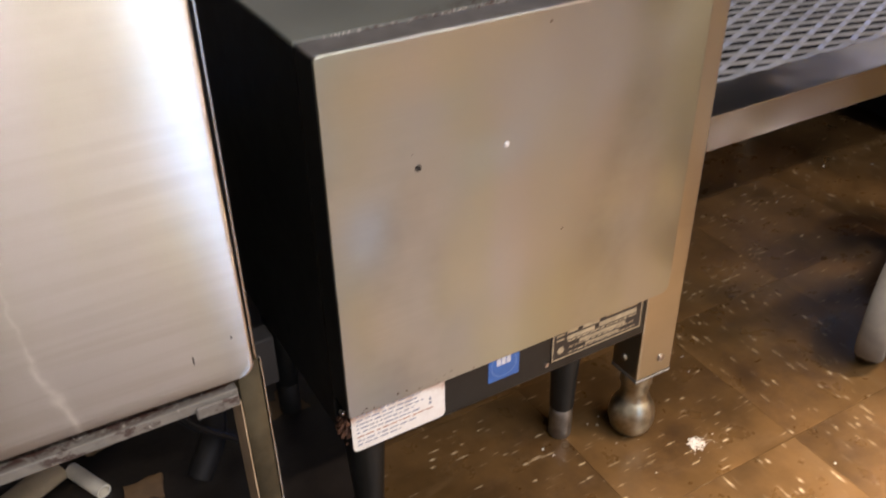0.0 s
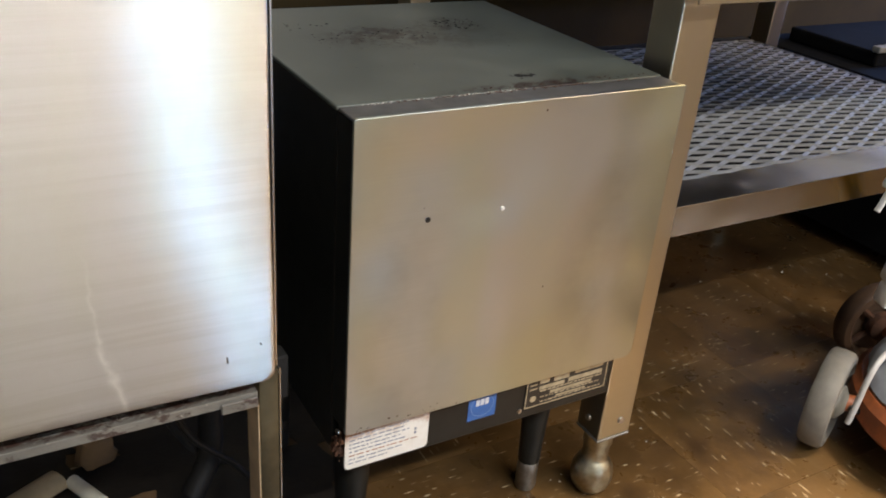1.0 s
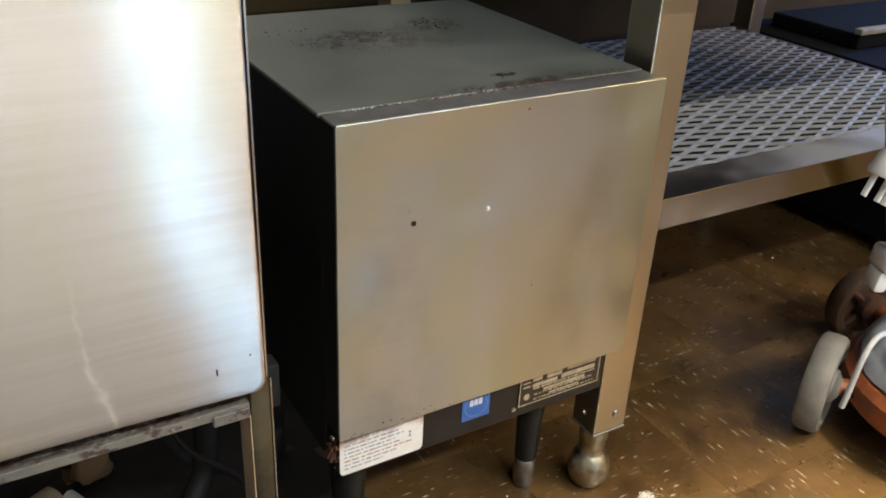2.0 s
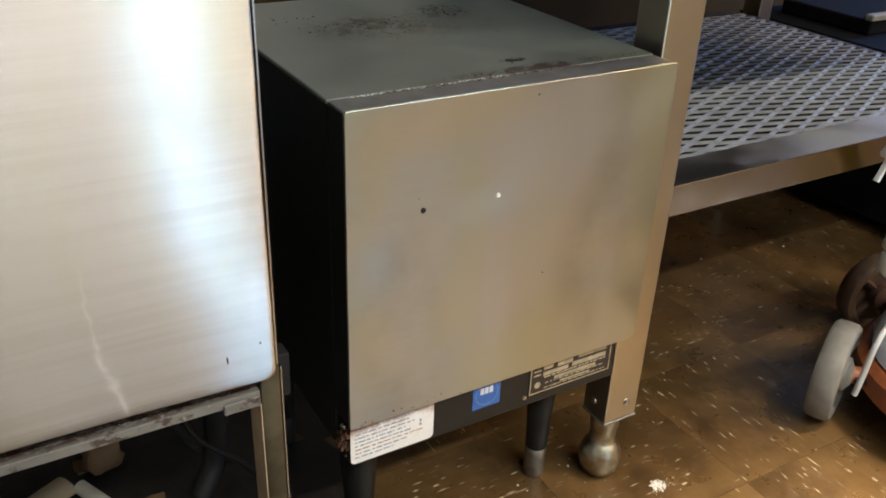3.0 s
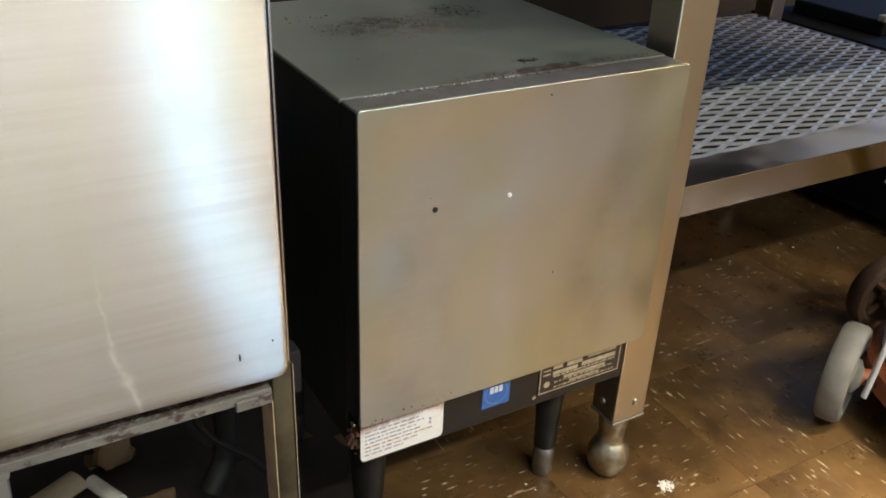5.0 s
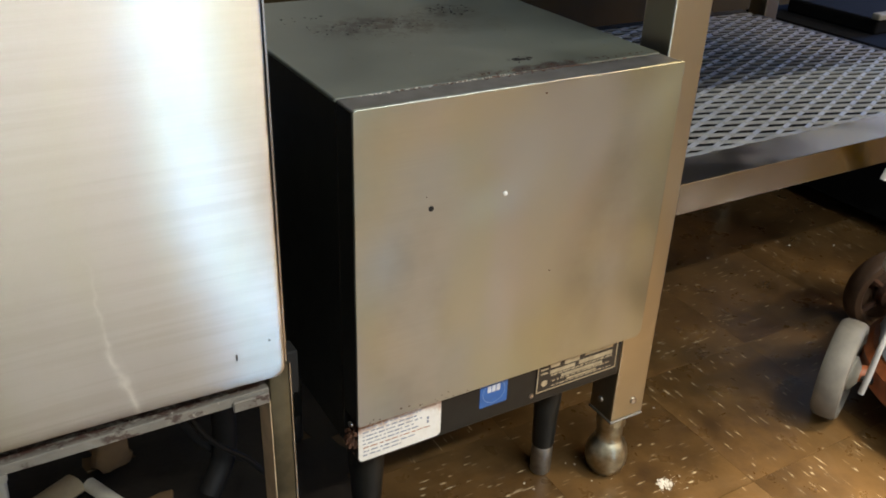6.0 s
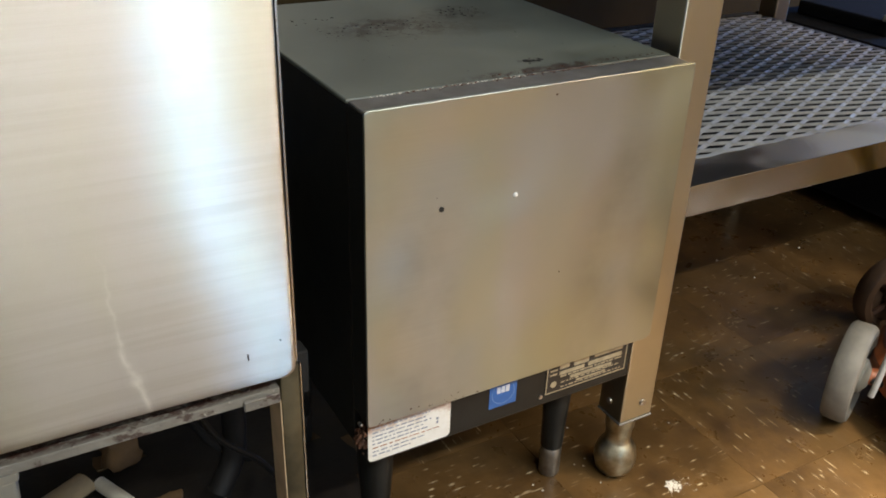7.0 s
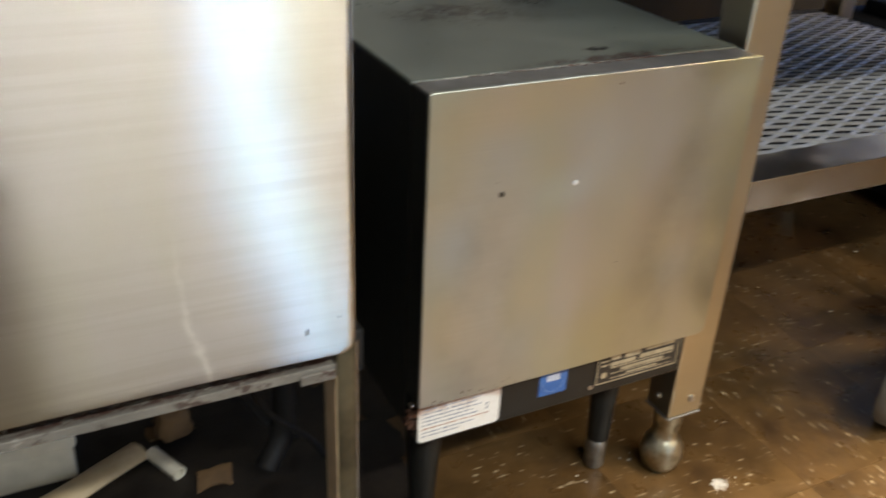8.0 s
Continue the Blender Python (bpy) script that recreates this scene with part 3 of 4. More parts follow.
    for r in (0.0172, 0.0180):
        rings.append([ring.verts.new((0.2098 + r * math.cos(a), y - 0.0008, 0.3045 + r * math.sin(a))) for a in (2 * math.pi * k / 32 for k in range(32))])
    for k in range(32):
        ring.faces.new((rings[0][k], rings[0][(k + 1) % 32], rings[1][(k + 1) % 32], rings[1][k]))
    made = bmesh.ops.extrude_face_region(ring, geom=ring.faces[:])
    bmesh.ops.translate(ring, verts=[v for v in made["geom"] if isinstance(v, bmesh.types.BMVert)], vec=(0, 0.0003, 0))
    bmesh.ops.recalc_face_normals(ring, faces=ring.faces[:])
    part("ring", ring, PRINT_PALE, sticker)
    for x in (0.1995, 0.2065, 0.2135):
        part("print_bar", box(x, x + 0.0056, y - 0.0009, y - 0.0005, 0.305, 0.3155), PRINT_WHITE, sticker)
    # rating plate
    plate = part("rating_plate", box(0.2795, 0.4225, y - 0.0012, y, 0.2745, 0.3365, 0.0004), PLATE_BLACK, base, "black rating plate with cream lettering fields")
    f = y - 0.0012
    for x0, x1, z0, z1 in (
        (0.2805, 0.4215, 0.2755, 0.2771), (0.2805, 0.2821, 0.2771, 0.336), (0.4199, 0.4215, 0.2771, 0.336),
        (0.302, 0.318, 0.3125, 0.319), (0.326, 0.352, 0.311, 0.321), (0.362, 0.412, 0.3145, 0.321), (0.302, 0.345, 0.3025, 0.3085),
        (0.352, 0.412, 0.303, 0.310), (0.286, 0.298, 0.312, 0.3145), (0.286, 0.298, 0.305, 0.3075), (0.286, 0.2965, 0.322, 0.3245),
        (0.322, 0.395, 0.2915, 0.2965), (0.333, 0.385, 0.2835, 0.2862), (0.300, 0.318, 0.3255, 0.333), (0.335, 0.37, 0.3265, 0.3325), (0.38, 0.41, 0.326, 0.333),
    ):
        part("print_bar", box(x0, x1, f - 0.0003, f, z0, z1), PLATE_CREAM, plate)
    part("print_bar", lathe([(0.0052, 0.0), (0.0052, 0.0003)], (0.2935, f, 0.2895), (0, -1, 0), 16), PLATE_CREAM, plate)
    rng = random.Random(23)
    for z, x0, x1, tall in ((0.3222, 0.300, 0.416, 0.0022), (0.2985, 0.304, 0.412, 0.0026), (0.2885, 0.306, 0.408, 0.0020), (0.2805, 0.306, 0.412, 0.0018)):
        x = x0
        while x < x1:
            w = rng.uniform(0.002, 0.009)
            part("print_bar", box(x, min(x + w, x1), f - 0.0003, f, z, z + tall), PLATE_CREAM, plate)
            x += w + rng.uniform(0.001, 0.003)
    part("screw", lathe([(0.004, 0.0), (0.0035, 0.0018), (0.0, 0.0024)], (0.004, 0.030, 0.322), (-1, -0.3, 0), 12), BOLT, heater, "bright screw head", True)
    part("screw", lathe([(0.0035, 0.0), (0.003, 0.0018), (0.0, 0.0024)], (0.2735, 0.0235, 0.274), (0, -1, 0), 12), BOLT, heater, "dull screw head", True)


build_heater()


def crumbs(name, spots, material, label, category, seed, flat=0.5):
    """Many little irregular lumps in one mesh: spots of (x, y, z, spread x, spread y, count, size)."""
    rng = random.Random(seed)
    bm = bmesh.new()
    for x, y, z, sx, sy, count, size in spots:
        for _ in range(count):
            s = size * rng.uniform(0.35, 1.0)
            cx, cy = x + rng.uniform(-sx, sx), y + rng.gauss(0, 0.5) * sy
            ring = [bm.verts.new((cx + s * rng.uniform(0.6, 1.2) * math.cos(a), cy + s * rng.uniform(0.6, 1.2) * math.sin(a), z)) for a in (0, 1.3, 2.5, 3.8, 5.0)]
            tip = bm.verts.new((cx + s * rng.uniform(-0.3, 0.3), cy + s * rng.uniform(-0.3, 0.3), z + s * flat))
            for k in range(5):
                bm.faces.new((ring[k], ring[(k + 1) % 5], tip))
            bm.faces.new(ring[::-1])
    return tagged(part(name, bm, material), label, category, kind="stuff")


crumbs("rust_flakes", [(0.23, 0.0435, PZ1 - 0.002, 0.17, 0.004, 110, 0.0022), (0.30, 0.055, PZ1 - 0.001, 0.12, 0.008, 40, 0.002)], RUST, "dark rust flakes along the heater's front seam", "rust", 2)
crumbs("lime_flakes", [(0.12, 0.044, PZ1 - 0.002, 0.10, 0.003, 80, 0.0018), (0.23, 0.046, PZ1 - 0.002, 0.02, 0.003, 10, 0.0025)], PALE_FLAKE, "pale lime flakes along the heater's front seam", "scale", 3)
crumbs("dirt_specks", [(0.16, 0.30, PZ1 - 0.001, 0.09, 0.045, 60, 0.0022), (0.31, 0.345, PZ1 - 0.001, 0.035, 0.03, 34, 0.003), (0.263, 0.088, PZ1 - 0.001, 0.014, 0.008, 12, 0.005), (0.10, 0.37, PZ1 - 0.001, 0.05, 0.02, 10, 0.003), (0.25, 0.2, PZ1 - 0.001, 0.18, 0.14, 26, 0.0014)], DARK_METAL, "dark dirt specks on the heater's grey top", "dirt", 21, 0.3)
crumbs("rust_scab", [(0.006, 0.034, z, 0.006, 0.012, 9, 0.005) for z in (0.283, 0.289, 0.295, 0.301, 0.307, 0.313)], RUST, "rust scab at the heater's lower corner", "rust", 5, 1.6)

# ---- the dishwasher ----
dishwasher = thing("dishwasher", (-0.45, 0.25, 0.0), "stainless commercial dishwasher with a brushed door on a rusty stand", "dishwasher")
DY, DXR, DXL, DZ0 = -0.035, -0.097, -0.86, 0.476


def build_dishwasher():
    sheet = rounded_sheet(DXL, DXR, DZ0, 1.45, DY, DY + 0.022, 0.013, "1111", 0.003)
    for k in range(16):
        for place, way in (((-0.32 + 0.0145 * k, 0, 0), (1, 0, 0)), ((0, 0, 0.49 + 0.0155 * k), (0, 0, 1))):
            bmesh.ops.bisect_plane(sheet, geom=[*sheet.verts, *sheet.edges, *sheet.faces], plane_co=place, plane_no=way)
    for v in sheet.verts:
        low = min(1.0, max(0.0, (0.72 - v.co.z) / 0.22))
        u = min(1.0, max(0.0, (v.co.x + 0.31) / 0.10))
        run = 0.05 * u * u + max(0.0, v.co.x + 0.21)
        v.co.y -= 0.030 * run * low * low * (3 - 2 * low)
    door = part("door", sheet, STEEL_DOOR, dishwasher, "brushed stainless door with a dried drip", True, origin=(-0.155, DY, DZ0))
    part("door_edge", box(DXR + 0.0050, DXR + 0.0068, DY + 0.012, DY + 0.030, DZ0 + 0.005, 1.45), STEEL_RIM, dishwasher, "thin bright side guide")
    part("door_gasket", box(DXL + 0.01, DXR + 0.0048, DY + 0.0225, DY + 0.034, DZ0 + 0.006, 1.44), MATT_BLACK, dishwasher, "black door gasket")
    part("tank", box(DXL, DXR - 0.004, DY + 0.0345, 0.62, 0.462, 1.46, 0.004), FLANGE, dishwasher, "dull stainless side casing")
    rail = profile_bar(DXL, -0.112, [(-0.024, 0.4430), (-0.024, 0.4545), (0.004, 0.4545), (0.004, 0.4615), (0.007, 0.4615), (0.007, 0.4515), (-0.021, 0.4515), (-0.021, 0.4430)])
    part("front_rail", rail, RUSTY_ZINC, dishwasher, "galvanised angle rail eaten by rust", origin=(-0.4, -0.02, 0.425))
    part("bracket", box(-0.152, -0.1125, -0.0275, -0.0245, 0.4365, 0.4500, 0.0015), RUSTY_ZINC, dishwasher, "bent corner bracket", origin=(-0.13, -0.026, 0.40))
    for x in (-0.1095, -0.83):
        for y in (-0.02, 0.56):
            leg = part("leg", box(x, x + 0.022, y, y + 0.040, 0.03, 0.4755, 0.002, 2), SHADED_DIRTY_LEG, dishwasher, "worn square steel leg", True)
            # a bright strip for the glint, a pale strip for the lit side
            part("leg_edge", box(x + 0.0222, x + 0.0236, y - 0.001, y + 0.004, 0.04, 0.4755), STEEL_RIM, leg, "bright strip painted as the edge's glint")
            part("leg_side", box(x - 0.0014, x - 0.0002, y + 0.001, y + 0.040, 0.03, 0.434), LIT_SIDE, leg, "pale beige strip for the lit side of the leg")
            part("leg_foot", lathe([(0.02, 0.0), (0.022, 0.004), (0.016, 0.03)], (x + 0.0145, y + 0.021, 0.0), steps=16), ALU_FOOT, dishwasher)
    part("side_bracket", box(-0.0858, -0.053, 0.046, 0.072, 0.380, 0.440, 0.002), MATT_BLACK, dishwasher, "dark steel bracket beside the leg", True)
    for x, z, w, h in ((-0.1465, 0.5135, 0.0005, 0.0034), (-0.1125, 0.5245, 0.0008, 0.0008)):
        part("scuff", box(x - w, x + w, DY - 0.0068, DY - 0.002, z - h, z + h, 0.0006), FLANGE, door, "small dark scuff")
    part("drain_pipe", sweep(curve_points([(-0.075, 0.33, 0.46), (-0.078, 0.33, 0.2), (-0.085, 0.32, 0.09), (-0.12, 0.30, 0.035)]), 0.019, 14), DARK_METAL, dishwasher, "dark drain pipe", True)
    part("supply_hose", sweep(curve_points([(-0.20, 0.40, 0.46), (-0.17, 0.34, 0.26), (-0.12, 0.33, 0.12), (-0.05, 0.36, 0.03)]), 0.007, 8), MATT_BLACK, dishwasher, "thin black hose", True)
    part("supply_hose", sweep(curve_points([(-0.16, 0.30, 0.46), (-0.14, 0.26, 0.22), (-0.06, 0.27, 0.10), (-0.02, 0.30, 0.02)]), 0.005, 8), DARK_METAL, dishwasher, "thin grey hose", True)
    part("motor", lathe([(0.03, 0.0), (0.085, 0.01), (0.09, 0.03), (0.09, 0.16), (0.075, 0.185), (0.0, 0.19)], (-0.33, 0.44, 0.33), (-1, 0, 0), 28), DARK_METAL, dishwasher, "dark pump motor under the tank", True)


build_dishwasher()

# ---- clutter under the dishwasher ----
crate = thing("plastic_crate", (-0.52, 0.36, 0.0), "cream plastic crate on the floor under the dishwasher", "crate")
part("body", box(-0.66, -0.392, 0.432, 0.60, 0.0, 0.066, 0.005, 2), CREAM_BOX, crate)
part("rim", box(-0.666, -0.386, 0.426, 0.606, 0.066, 0.092, 0.005, 2), CREAM_BOX, crate, "thick cream rim")
hose = part("loose_hose", sweep(curve_points([(-0.62, 0.335, 0.013), (-0.50, 0.350, 0.013), (-0.42, 0.378, 0.013), (-0.35, 0.415, 0.013), (-0.295, 0.445, 0.012)]), 0.024, 14, 0.5), BEIGE_HOSE, smooth=True)
tagged(hose, "flattened beige hose lying across the floor", "hose")
stub = part("pipe_stub", lathe([(0.0, 0.0), (0.0115, 0.0), (0.0115, 0.075), (0.0085, 0.075), (0.0085, 0.06), (0.0, 0.06)], (-0.278, 0.432, 0.0118), (0.44, -0.90, 0), 18), CREAM_BOX, smooth=True)
tagged(stub, "short cream plastic pipe stub on the floor", "pipe")


def scrap(x0, x1, y0, y1, z1, text):
    lump = box(x0, x1, y0, y1, 0.0, z1, min(z1, x1 - x0) * 0.22, 2)
    bmesh.ops.subdivide_edges(lump, edges=lump.edges[:], cuts=2, use_grid_fill=True)
    for v in lump.verts:
        v.co += Vector((1, 1, 1 if v.co.z > 0.004 else 0)) * 0.010 * noise.noise(v.co * 38)
        v.co.z = max(0.0, v.co.z)
    tagged(part("cardboard_scrap", lump, CARD, smooth=True), text, "cardboard")


scrap(-0.262, -0.205, 0.455, 0.495, 0.055, "crumpled damp brown cardboard scrap on the floor")
scrap(-0.222, -0.165, 0.325, 0.360, 0.012, "flat torn brown cardboard scrap on the floor")

# ---- the dish table with its shelf ----
table = thing("dish_table", (1.0, 0.5, 0.0), "stainless dish table with an expanded metal undershelf", "table")
LX0, LX1, LY0, LY1 = 0.467, 0.531, 0.058, 0.113
SX1, SY1, SZ = 1.515, 0.840, 0.527


def build_table():
    for x, y in ((LX0, LY0), (SX1 - 0.01, LY0), (LX0, SY1 - 0.055), (SX1 - 0.01, SY1 - 0.055)):
        near = x == LX0 and y == LY0
        w = LX1 - LX0 if near else 0.045
        leg = part("leg", box(x, x + w, y, y + LY1 - LY0, 0.128, 0.84, 0.0025, 2), STEEL_LEG, table, "square stainless leg", True)
        cx, cy = x + w / 2, y + (LY1 - LY0) / 2
        part("foot_cap", box(x - 0.001, x + w + 0.001, y - 0.001, y + LY1 - LY0 + 0.001, 0.1235, 0.1277, 0.001), FLANGE, leg)
        part("foot", lathe([(0.013, 0.0), (0.022, 0.002), (0.031, 0.013), (0.035, 0.027), (0.0355, 0.038), (0.033, 0.052), (0.0275, 0.063), (0.0235, 0.068), (0.0215, 0.0705), (0.0215, 0.098), (0.024, 0.101), (0.024, 0.1233)], (cx - 0.005, cy, 0.0), steps=28), CHROME_BALL, leg, "worn bright ball foot", True)
        if near:
            part("bolt", lathe([(0.0062, 0.0), (0.0055, 0.003), (0.0, 0.0045)], (x + 0.041, y, 0.158), (0, -1, 0), 14), BOLT, leg, "small domed bolt", True)
            part("bolt", lathe([(0.0055, 0.0), (0.005, 0.003), (0.0, 0.0045)], (x, y + 0.03, 0.155), (-1, 0, 0), 14), BOLT, leg, "small domed bolt", True)
    # shelf frame: channels with a flat lip and a turned-down face
    front = profile_bar(LX1 + 0.001, SX1 - 0.011, [(0.064, 0.478), (0.064, SZ), (0.140, SZ), (0.140, SZ - 0.003), (0.0672, SZ - 0.003), (0.0672, 0.478)])
    part("front_rail", front, STEEL_RAIL, table, "polished stainless shelf rail")
    side = bmesh.new()
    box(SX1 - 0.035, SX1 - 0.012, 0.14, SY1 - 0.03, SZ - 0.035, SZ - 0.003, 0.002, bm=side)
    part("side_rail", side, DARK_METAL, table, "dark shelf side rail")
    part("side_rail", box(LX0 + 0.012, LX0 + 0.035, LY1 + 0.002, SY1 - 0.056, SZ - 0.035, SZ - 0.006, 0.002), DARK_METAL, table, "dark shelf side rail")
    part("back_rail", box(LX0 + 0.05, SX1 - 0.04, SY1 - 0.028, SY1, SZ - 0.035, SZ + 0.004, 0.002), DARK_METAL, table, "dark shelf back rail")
    # unseen sheet, added to darken the mesh holes and the floor below
    part("drip_sheet", box(LX1 + 0.03, SX1 - 0.04, 0.15, SY1 - 0.035, 0.4795, 0.4835, 0.001), PITCH, table, "added black sheet that shades the floor under the mesh")
    # expanded metal
    mesh = bmesh.new()
    long, short, w, h = 0.0715, 0.0325, 0.0034, 0.0018
    x_start, y_start = LX0 + 0.037, 0.131
    columns = int((SX1 - 0.012 - x_start) / (long / 2))
    rows = int((SY1 - 0.02 - y_start) / (short / 2))
    for k in range(rows):
        for i in range(columns):
            a = y_start + short / 2 * (k + ((i + k) % 2))
            b = y_start + short / 2 * (k + ((i + 1 + k) % 2))
            a, b = (max(y, y_start + 0.010) for y in (a, b))
            xa, xb = x_start + i * long / 2, x_start + (i + 1) * long / 2
            za, zb = (SZ + 0.0015 + 0.0012 * (1 if y < y_start + short / 2 * (k + 0.5) else -1) for y in (a, b))
            vs = []
            for x, y, z in ((xa, a, za), (xb, b, zb)):
                vs += [mesh.verts.new((x, y - w, z - h)), mesh.verts.new((x, y + w, z - h * 0.2)), mesh.verts.new((x, y + w, z + h)), mesh.verts.new((x, y - w, z + h * 0.2))]
            for f in ((0, 1, 5, 4), (1, 2, 6, 5), (2, 3, 7, 6), (3, 0, 4, 7)):
                mesh.faces.new([vs[q] for q in f])
    bmesh.ops.remove_doubles(mesh, verts=mesh.verts[:], dist=0.00002)
    bmesh.ops.recalc_face_normals(mesh, faces=mesh.faces[:])
    tagged(part("expanded_metal_shelf", mesh, ZINC, table, "expanded metal mesh shelf"), kind="stuff")
    # added as a reflector for the back of the heater lid
    part("backsplash", box(LX0 - 0.012, SX1 + 0.06, SY1 + 0.051, SY1 + 0.062, 0.842, 1.13, 0.003), FLANGE, table, "unseen dull steel backsplash, added to show in the heater lid")
    part("tabletop", box(LX0 - 0.012, SX1 + 0.06, 0.025, SY1 + 0.05, 0.842, 0.862, 0.003), FLANGE, table, "stainless tabletop")
    part("apron", box(LX0 - 0.012, SX1 + 0.06, 0.022, 0.0255, 0.8245, 0.8415, 0.001), STEEL_LEG, table, "turned-down stainless front edge")


build_table()

# ---- what stands beyond the shelf ----
pan = thing("blocking_cabinet", (2.1, 0.6, 0.0), "dark low cabinet on small feet, closed in to block light", "cabinet")
# unseen front and solid body keep lamp light off the floor under the shelf
part("cabinet", box(1.72, 2.58, 0.10, 1.0, 0.04, 0.455, 0.006), PITCH, pan, "closed dark body, added to block lamp light")
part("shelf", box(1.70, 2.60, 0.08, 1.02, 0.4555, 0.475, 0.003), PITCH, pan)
for x in (1.76, 2.50):
    for y in (0.16, 0.94):
        part("foot", lathe([(0.02, 0.0), (0.022, 0.004), (0.018, 0.041)], (x, y, 0.0), steps=14), DARK_METAL, pan)
tray = thing("tray", (2.1, 0.7, 0.475), "black plastic tray with a grey rim on the dark cabinet", "tray")
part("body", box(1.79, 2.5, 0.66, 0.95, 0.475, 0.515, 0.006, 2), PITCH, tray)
part("rim", box(1.78, 2.51, 0.65, 0.675, 0.515, 0.532, 0.004, 2), GREY_HUB, tray, "grey rim")
structure("trim", box(X0, X1, Y1 - 0.03, Y1, 0.60, 0.66, 0.006, 2), WALL_PAINT, "dark olive brown wall rail", "trim")

# ---- the wheeled cart ----
cart = thing("utility_cart", (0.965, 0.012, 0.0), "low round orange cart on dusty grey wheels with yellow handle tube", "cart")
U, N = Vector((0.91, 0.41, 0)), Vector((0.41, -0.91, 0))
CO = Vector((0.974, 0.012, 0.0))


def at(u, n, z):
    return CO + U * u + N * n + Vector((0, 0, z))


def turned(bm):
    """Carries a shape built along x and y of its own onto the cart's two directions."""
    for v in bm.verts:
        v.co = at(v.co.x, v.co.y, v.co.z)
    bmesh.ops.recalc_face_normals(bm, faces=bm.faces[:])
    return bm


def build_cart():
    r = 0.095
    swivel = Vector((-0.35, -0.94, 0)).normalized()
    for u, n, way, tyre_mat, hub_mat, text in (
        (0.0, 0.0, N, GREY_RUBBER, GREY_HUB, "dusty grey rubber wheel"),
        (0.0, 0.40, N, GREY_RUBBER, GREY_HUB, "dusty grey rubber wheel"),
        (0.362, 0.010, swivel, BROWN_WHEEL, RUST, "dirty brown rubber wheel, swivelled"),
        (0.32, 0.40, N, BROWN_WHEEL, RUST, "dirty brown rubber wheel"),
    ):
        mid, side = at(u, n, r), Vector((-way.y, way.x, 0))
        tyre = part("wheel", lathe([(r - 0.022, -0.019), (r - 0.006, -0.022), (r - 0.001, -0.016), (r, 0.0), (r - 0.001, 0.016), (r - 0.006, 0.022), (r - 0.018, 0.0235), (r - 0.024, 0.018), (r - 0.028, -0.004), (0.03, -0.006), (0.03, 0.012), (0.0, 0.014)], mid, way, 40), tyre_mat, cart, text, True)
        part("hub", lathe([(0.034, 0.008), (0.032, 0.024), (0.016, 0.034), (0.0, 0.036)], mid, way, 24), hub_mat, tyre, "dirty hub", True)
        for k in range(5):
            a = 2 * math.pi * k / 5
            rim = [mid + way * 0.006 + side * (q * math.cos(a)) + Vector((0, 0, q * math.sin(a))) for q in (0.028, 0.05, 0.074)]
            part("spoke", sweep(rim, 0.007, 6), hub_mat, tyre)
    part("axle", sweep([at(0, 0.02, r), at(0, 0.37, r)], 0.009, 10), DARK_METAL, cart)
    part("axle", sweep([at(0.362, 0.010, r), at(0.32, 0.37, r)], 0.009, 10), DARK_METAL, cart)
    base = at(0.1265, 0.231, 0)
    part("drum_base", lathe([(0.17, 0.062), (0.205, 0.066), (0.218, 0.08), (0.218, 0.118), (0.205, 0.132), (0.0, 0.134)], base, steps=48), ORANGE, cart, "rusty orange round base", True)
    part("outrigger", sweep([at(0.0, 0.02, r), at(0.039, 0.101, 0.10)], 0.016, 10), ORANGE, cart, "", True)
    part("outrigger", sweep([at(0.362, 0.02, r), at(0.23, 0.1136, 0.10)], 0.016, 10), ORANGE, cart, "", True)
    part("strut", sweep(curve_points([(0.958, -0.048, 0.085), (0.961, -0.05, 0.119), (0.973, -0.05, 0.190), (1.010, -0.042, 0.214), (1.069, -0.03, 0.200), (1.185, 0.0, 0.150)]), 0.0055, 10), PALE_STRUT, cart, "pale curved hose", True)
    part("upright", sweep(curve_points([(1.275, 0.05, 0.11), (1.120, 0.02, 0.317), (1.021, 0.0, 0.464), (0.905, -0.03, 0.622), (0.86, -0.04, 0.70)]), 0.021, 16), YELLOW, cart, "yellow plastic handle tube", True)
    grip = box(-0.042, 0.045, -0.032, 0.032, -0.022, 0.022, 0.010, 3)
    box(-0.042, -0.016, -0.022, 0.022, -0.062, -0.018, 0.008, 2, bm=grip)
    for v in grip.verts:
        v.co = Vector((1.112, 0.016, 0.318)) + pose(0, 0, 0, 0, 6, -25).to_3x3() @ v.co
    part("bracket", grip, WHITE_PLASTIC, cart, "white plastic clip on the handle", True)
    drum = bmesh.new()
    bmesh.ops.create_icosphere(drum, subdivisions=4, radius=1)
    for v in drum.verts:
        d = v.co.copy()
        lift = 1 + 0.07 * noise.noise(d * 2.3) + 0.03 * noise.noise(d * 6)
        v.co = base + Vector((0.196 * d.x * lift, 0.196 * d.y * lift, max(0.1345, 0.150 + 0.088 * d.z * lift)))
    cloth = part("cloth", drum, BLUE_GREY, None, smooth=True)
    tagged(cloth, "pale blue-grey cloth bundle lying on the round base", "cloth")
    p0 = Vector((0.921, -0.033, 0.556))
    plug = thing("power_plug", p0, "white three-pin power plug hanging beside the yellow tube", "plug")
    way = (Vector((0.893, -0.03, 0.483)) - p0).normalized()
    part("plug_body", lathe([(0.010, -0.045), (0.018, -0.03), (0.030, -0.005), (0.034, 0.022), (0.031, 0.027), (0.0, 0.027)], p0, way, 18), WHITE_PLASTIC, plug, "moulded white body", True)
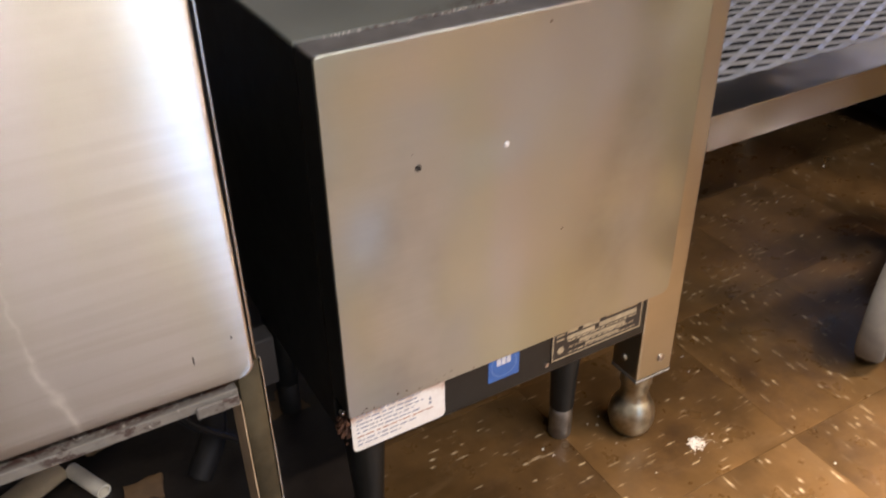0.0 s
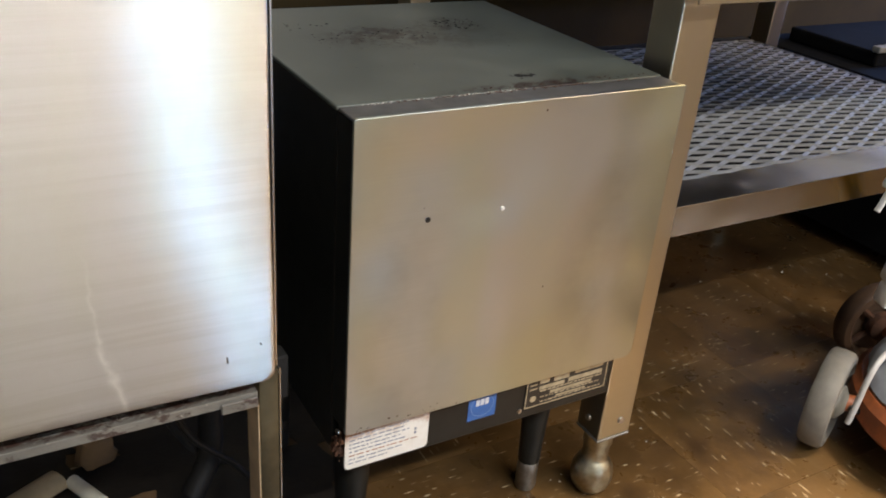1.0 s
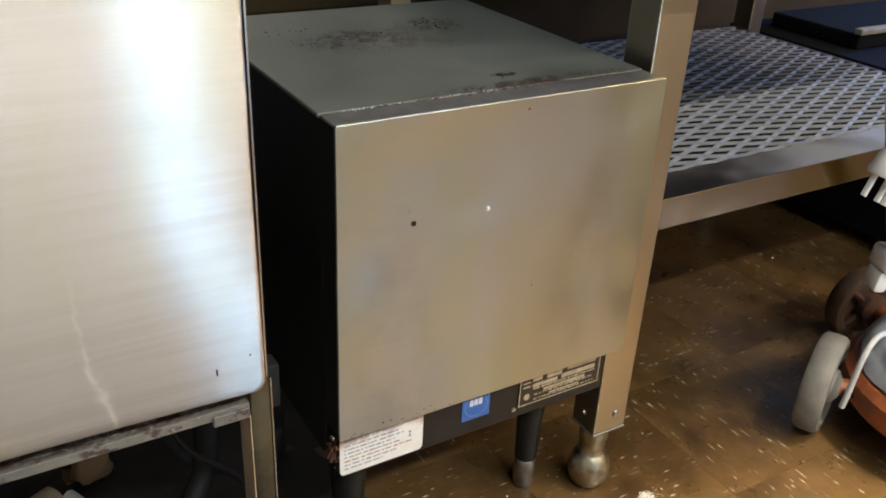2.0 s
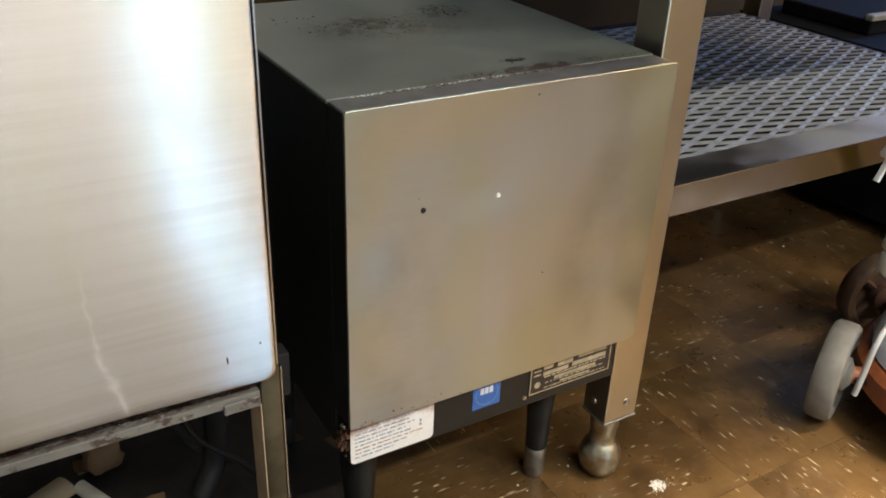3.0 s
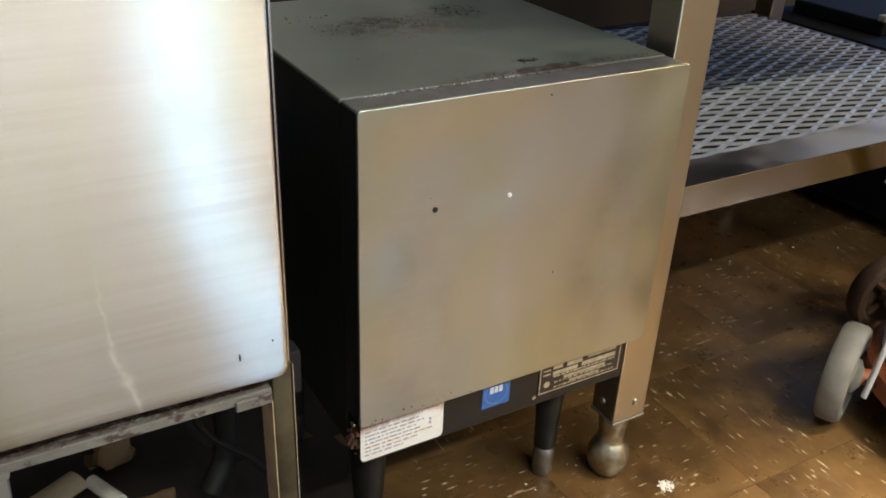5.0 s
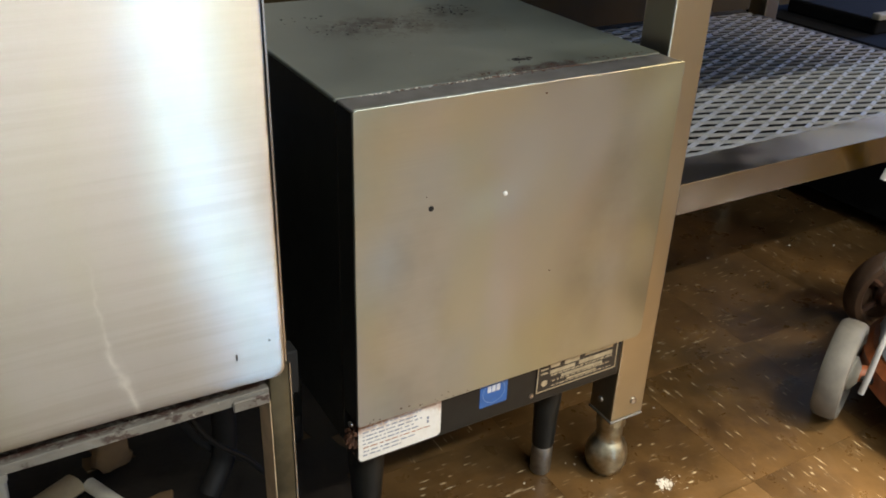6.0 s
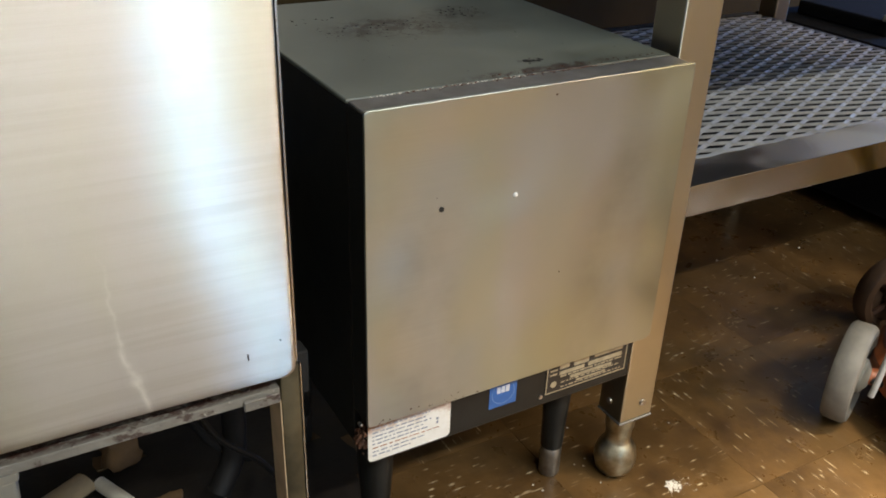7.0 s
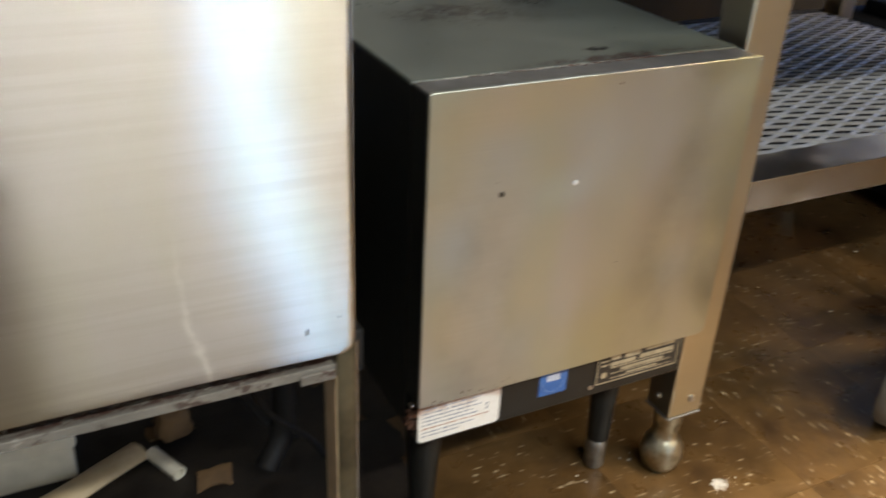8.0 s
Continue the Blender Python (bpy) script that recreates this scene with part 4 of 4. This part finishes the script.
    across = Vector((0.80, -0.45, -0.38)).normalized()
    for k, long in ((-1, 0.040), (0.15, 0.040), (0.75, 0.040)):
        q = p0 + way * 0.025 + across * 0.022 * k
        part("prong", sweep([q, q + way * long * 0.9, q + way * long], 0.0058, 8, 0.6), WHITE_PLASTIC, plug, "pale prong", True)
    part("cord", sweep(curve_points([p0 - way * 0.04, p0 - way * 0.09, p0 - way * 0.14 + Vector((0.02, 0.01, 0.01)), p0 - way * 0.22 + Vector((0.05, 0.02, 0.02))]), 0.007, 8), WHITE_PLASTIC, plug, "white cord", True)


build_cart()

# ---- litter on the floor ----
crumbs("spilled_powder", [(0.560, 0.008, 0.0, 0.012, 0.012, 150, 0.0026), (0.566, 0.004, 0.0, 0.024, 0.022, 60, 0.0016)], PALE_FLAKE, "spilled white powder crumbs on the floor", "crumbs", 8)
crumbs("floor_crumbs", [(0.75, 0.12, 0.0, 0.45, 0.35, 22, 0.0026), (1.30, 0.52, 0.0, 0.3, 0.12, 7, 0.005), (0.46, 0.115, 0.0, 0.02, 0.02, 4, 0.0028)], PALE_FLAKE, "scattered pale crumbs on the floor", "crumbs", 9)

# ---- thin black sheet on the floor under the machines ----
def build_floor_sheet():
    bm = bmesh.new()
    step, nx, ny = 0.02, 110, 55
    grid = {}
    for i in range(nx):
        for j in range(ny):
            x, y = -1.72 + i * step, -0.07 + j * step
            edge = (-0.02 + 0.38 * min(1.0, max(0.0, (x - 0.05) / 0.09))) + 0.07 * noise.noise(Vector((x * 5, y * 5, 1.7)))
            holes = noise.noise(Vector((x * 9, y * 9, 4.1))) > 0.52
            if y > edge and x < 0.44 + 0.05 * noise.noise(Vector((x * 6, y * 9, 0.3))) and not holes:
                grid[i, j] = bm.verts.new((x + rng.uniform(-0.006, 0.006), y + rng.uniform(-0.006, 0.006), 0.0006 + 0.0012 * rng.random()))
    for i, j in list(grid):
        ring = [grid.get(k) for k in ((i, j), (i + 1, j), (i + 1, j + 1), (i, j + 1))]
        if all(ring):
            bm.faces.new(ring)
    bmesh.ops.delete(bm, geom=[v for v in bm.verts if not v.link_faces], context="VERTS")
    bmesh.ops.recalc_face_normals(bm, faces=bm.faces[:])
    for f in bm.faces:
        if f.normal.z < 0:
            f.normal_flip()
    made = bmesh.ops.extrude_face_region(bm, geom=bm.faces[:])
    for v in made["geom"]:
        if isinstance(v, bmesh.types.BMVert):
            v.co.z += 0.0008
    ob = part("floor_grime", bm, FLOOR_BLACK, smooth=True)
    tagged(ob, "thin irregular black sheet on the floor under the machines", "grime", kind="stuff")


rng = random.Random(31)
build_floor_sheet()

# ---- floor tiles ----
TW = 0.3048
tile_bm = box(-TW / 2 + 0.00025, TW / 2 - 0.00025, -TW / 2 + 0.00025, TW / 2 - 0.00025, -0.003, 0.0)
tile_mesh = mesh_from("tile", tile_bm, TILE)
rng = random.Random(11)
for i in range(-8, 15):
    for j in range(-11, 4):
        x, y = 0.394 + TW * (i + 0.5), -0.06 + TW * (j + 0.5)
        if X0 + TW / 2 < x < X1 - TW / 2 and Y0 + TW / 2 < y < Y1 - TW / 2 + 0.1:
            piece = new("tile", tile_mesh)
            piece.parent = floor
            piece.location = (x, y, rng.uniform(-0.0001, 0.0001))
            piece.rotation_euler = (0, 0, radians(90 * (rng.random() < 0.5) + 180 * rng.randint(0, 1)))
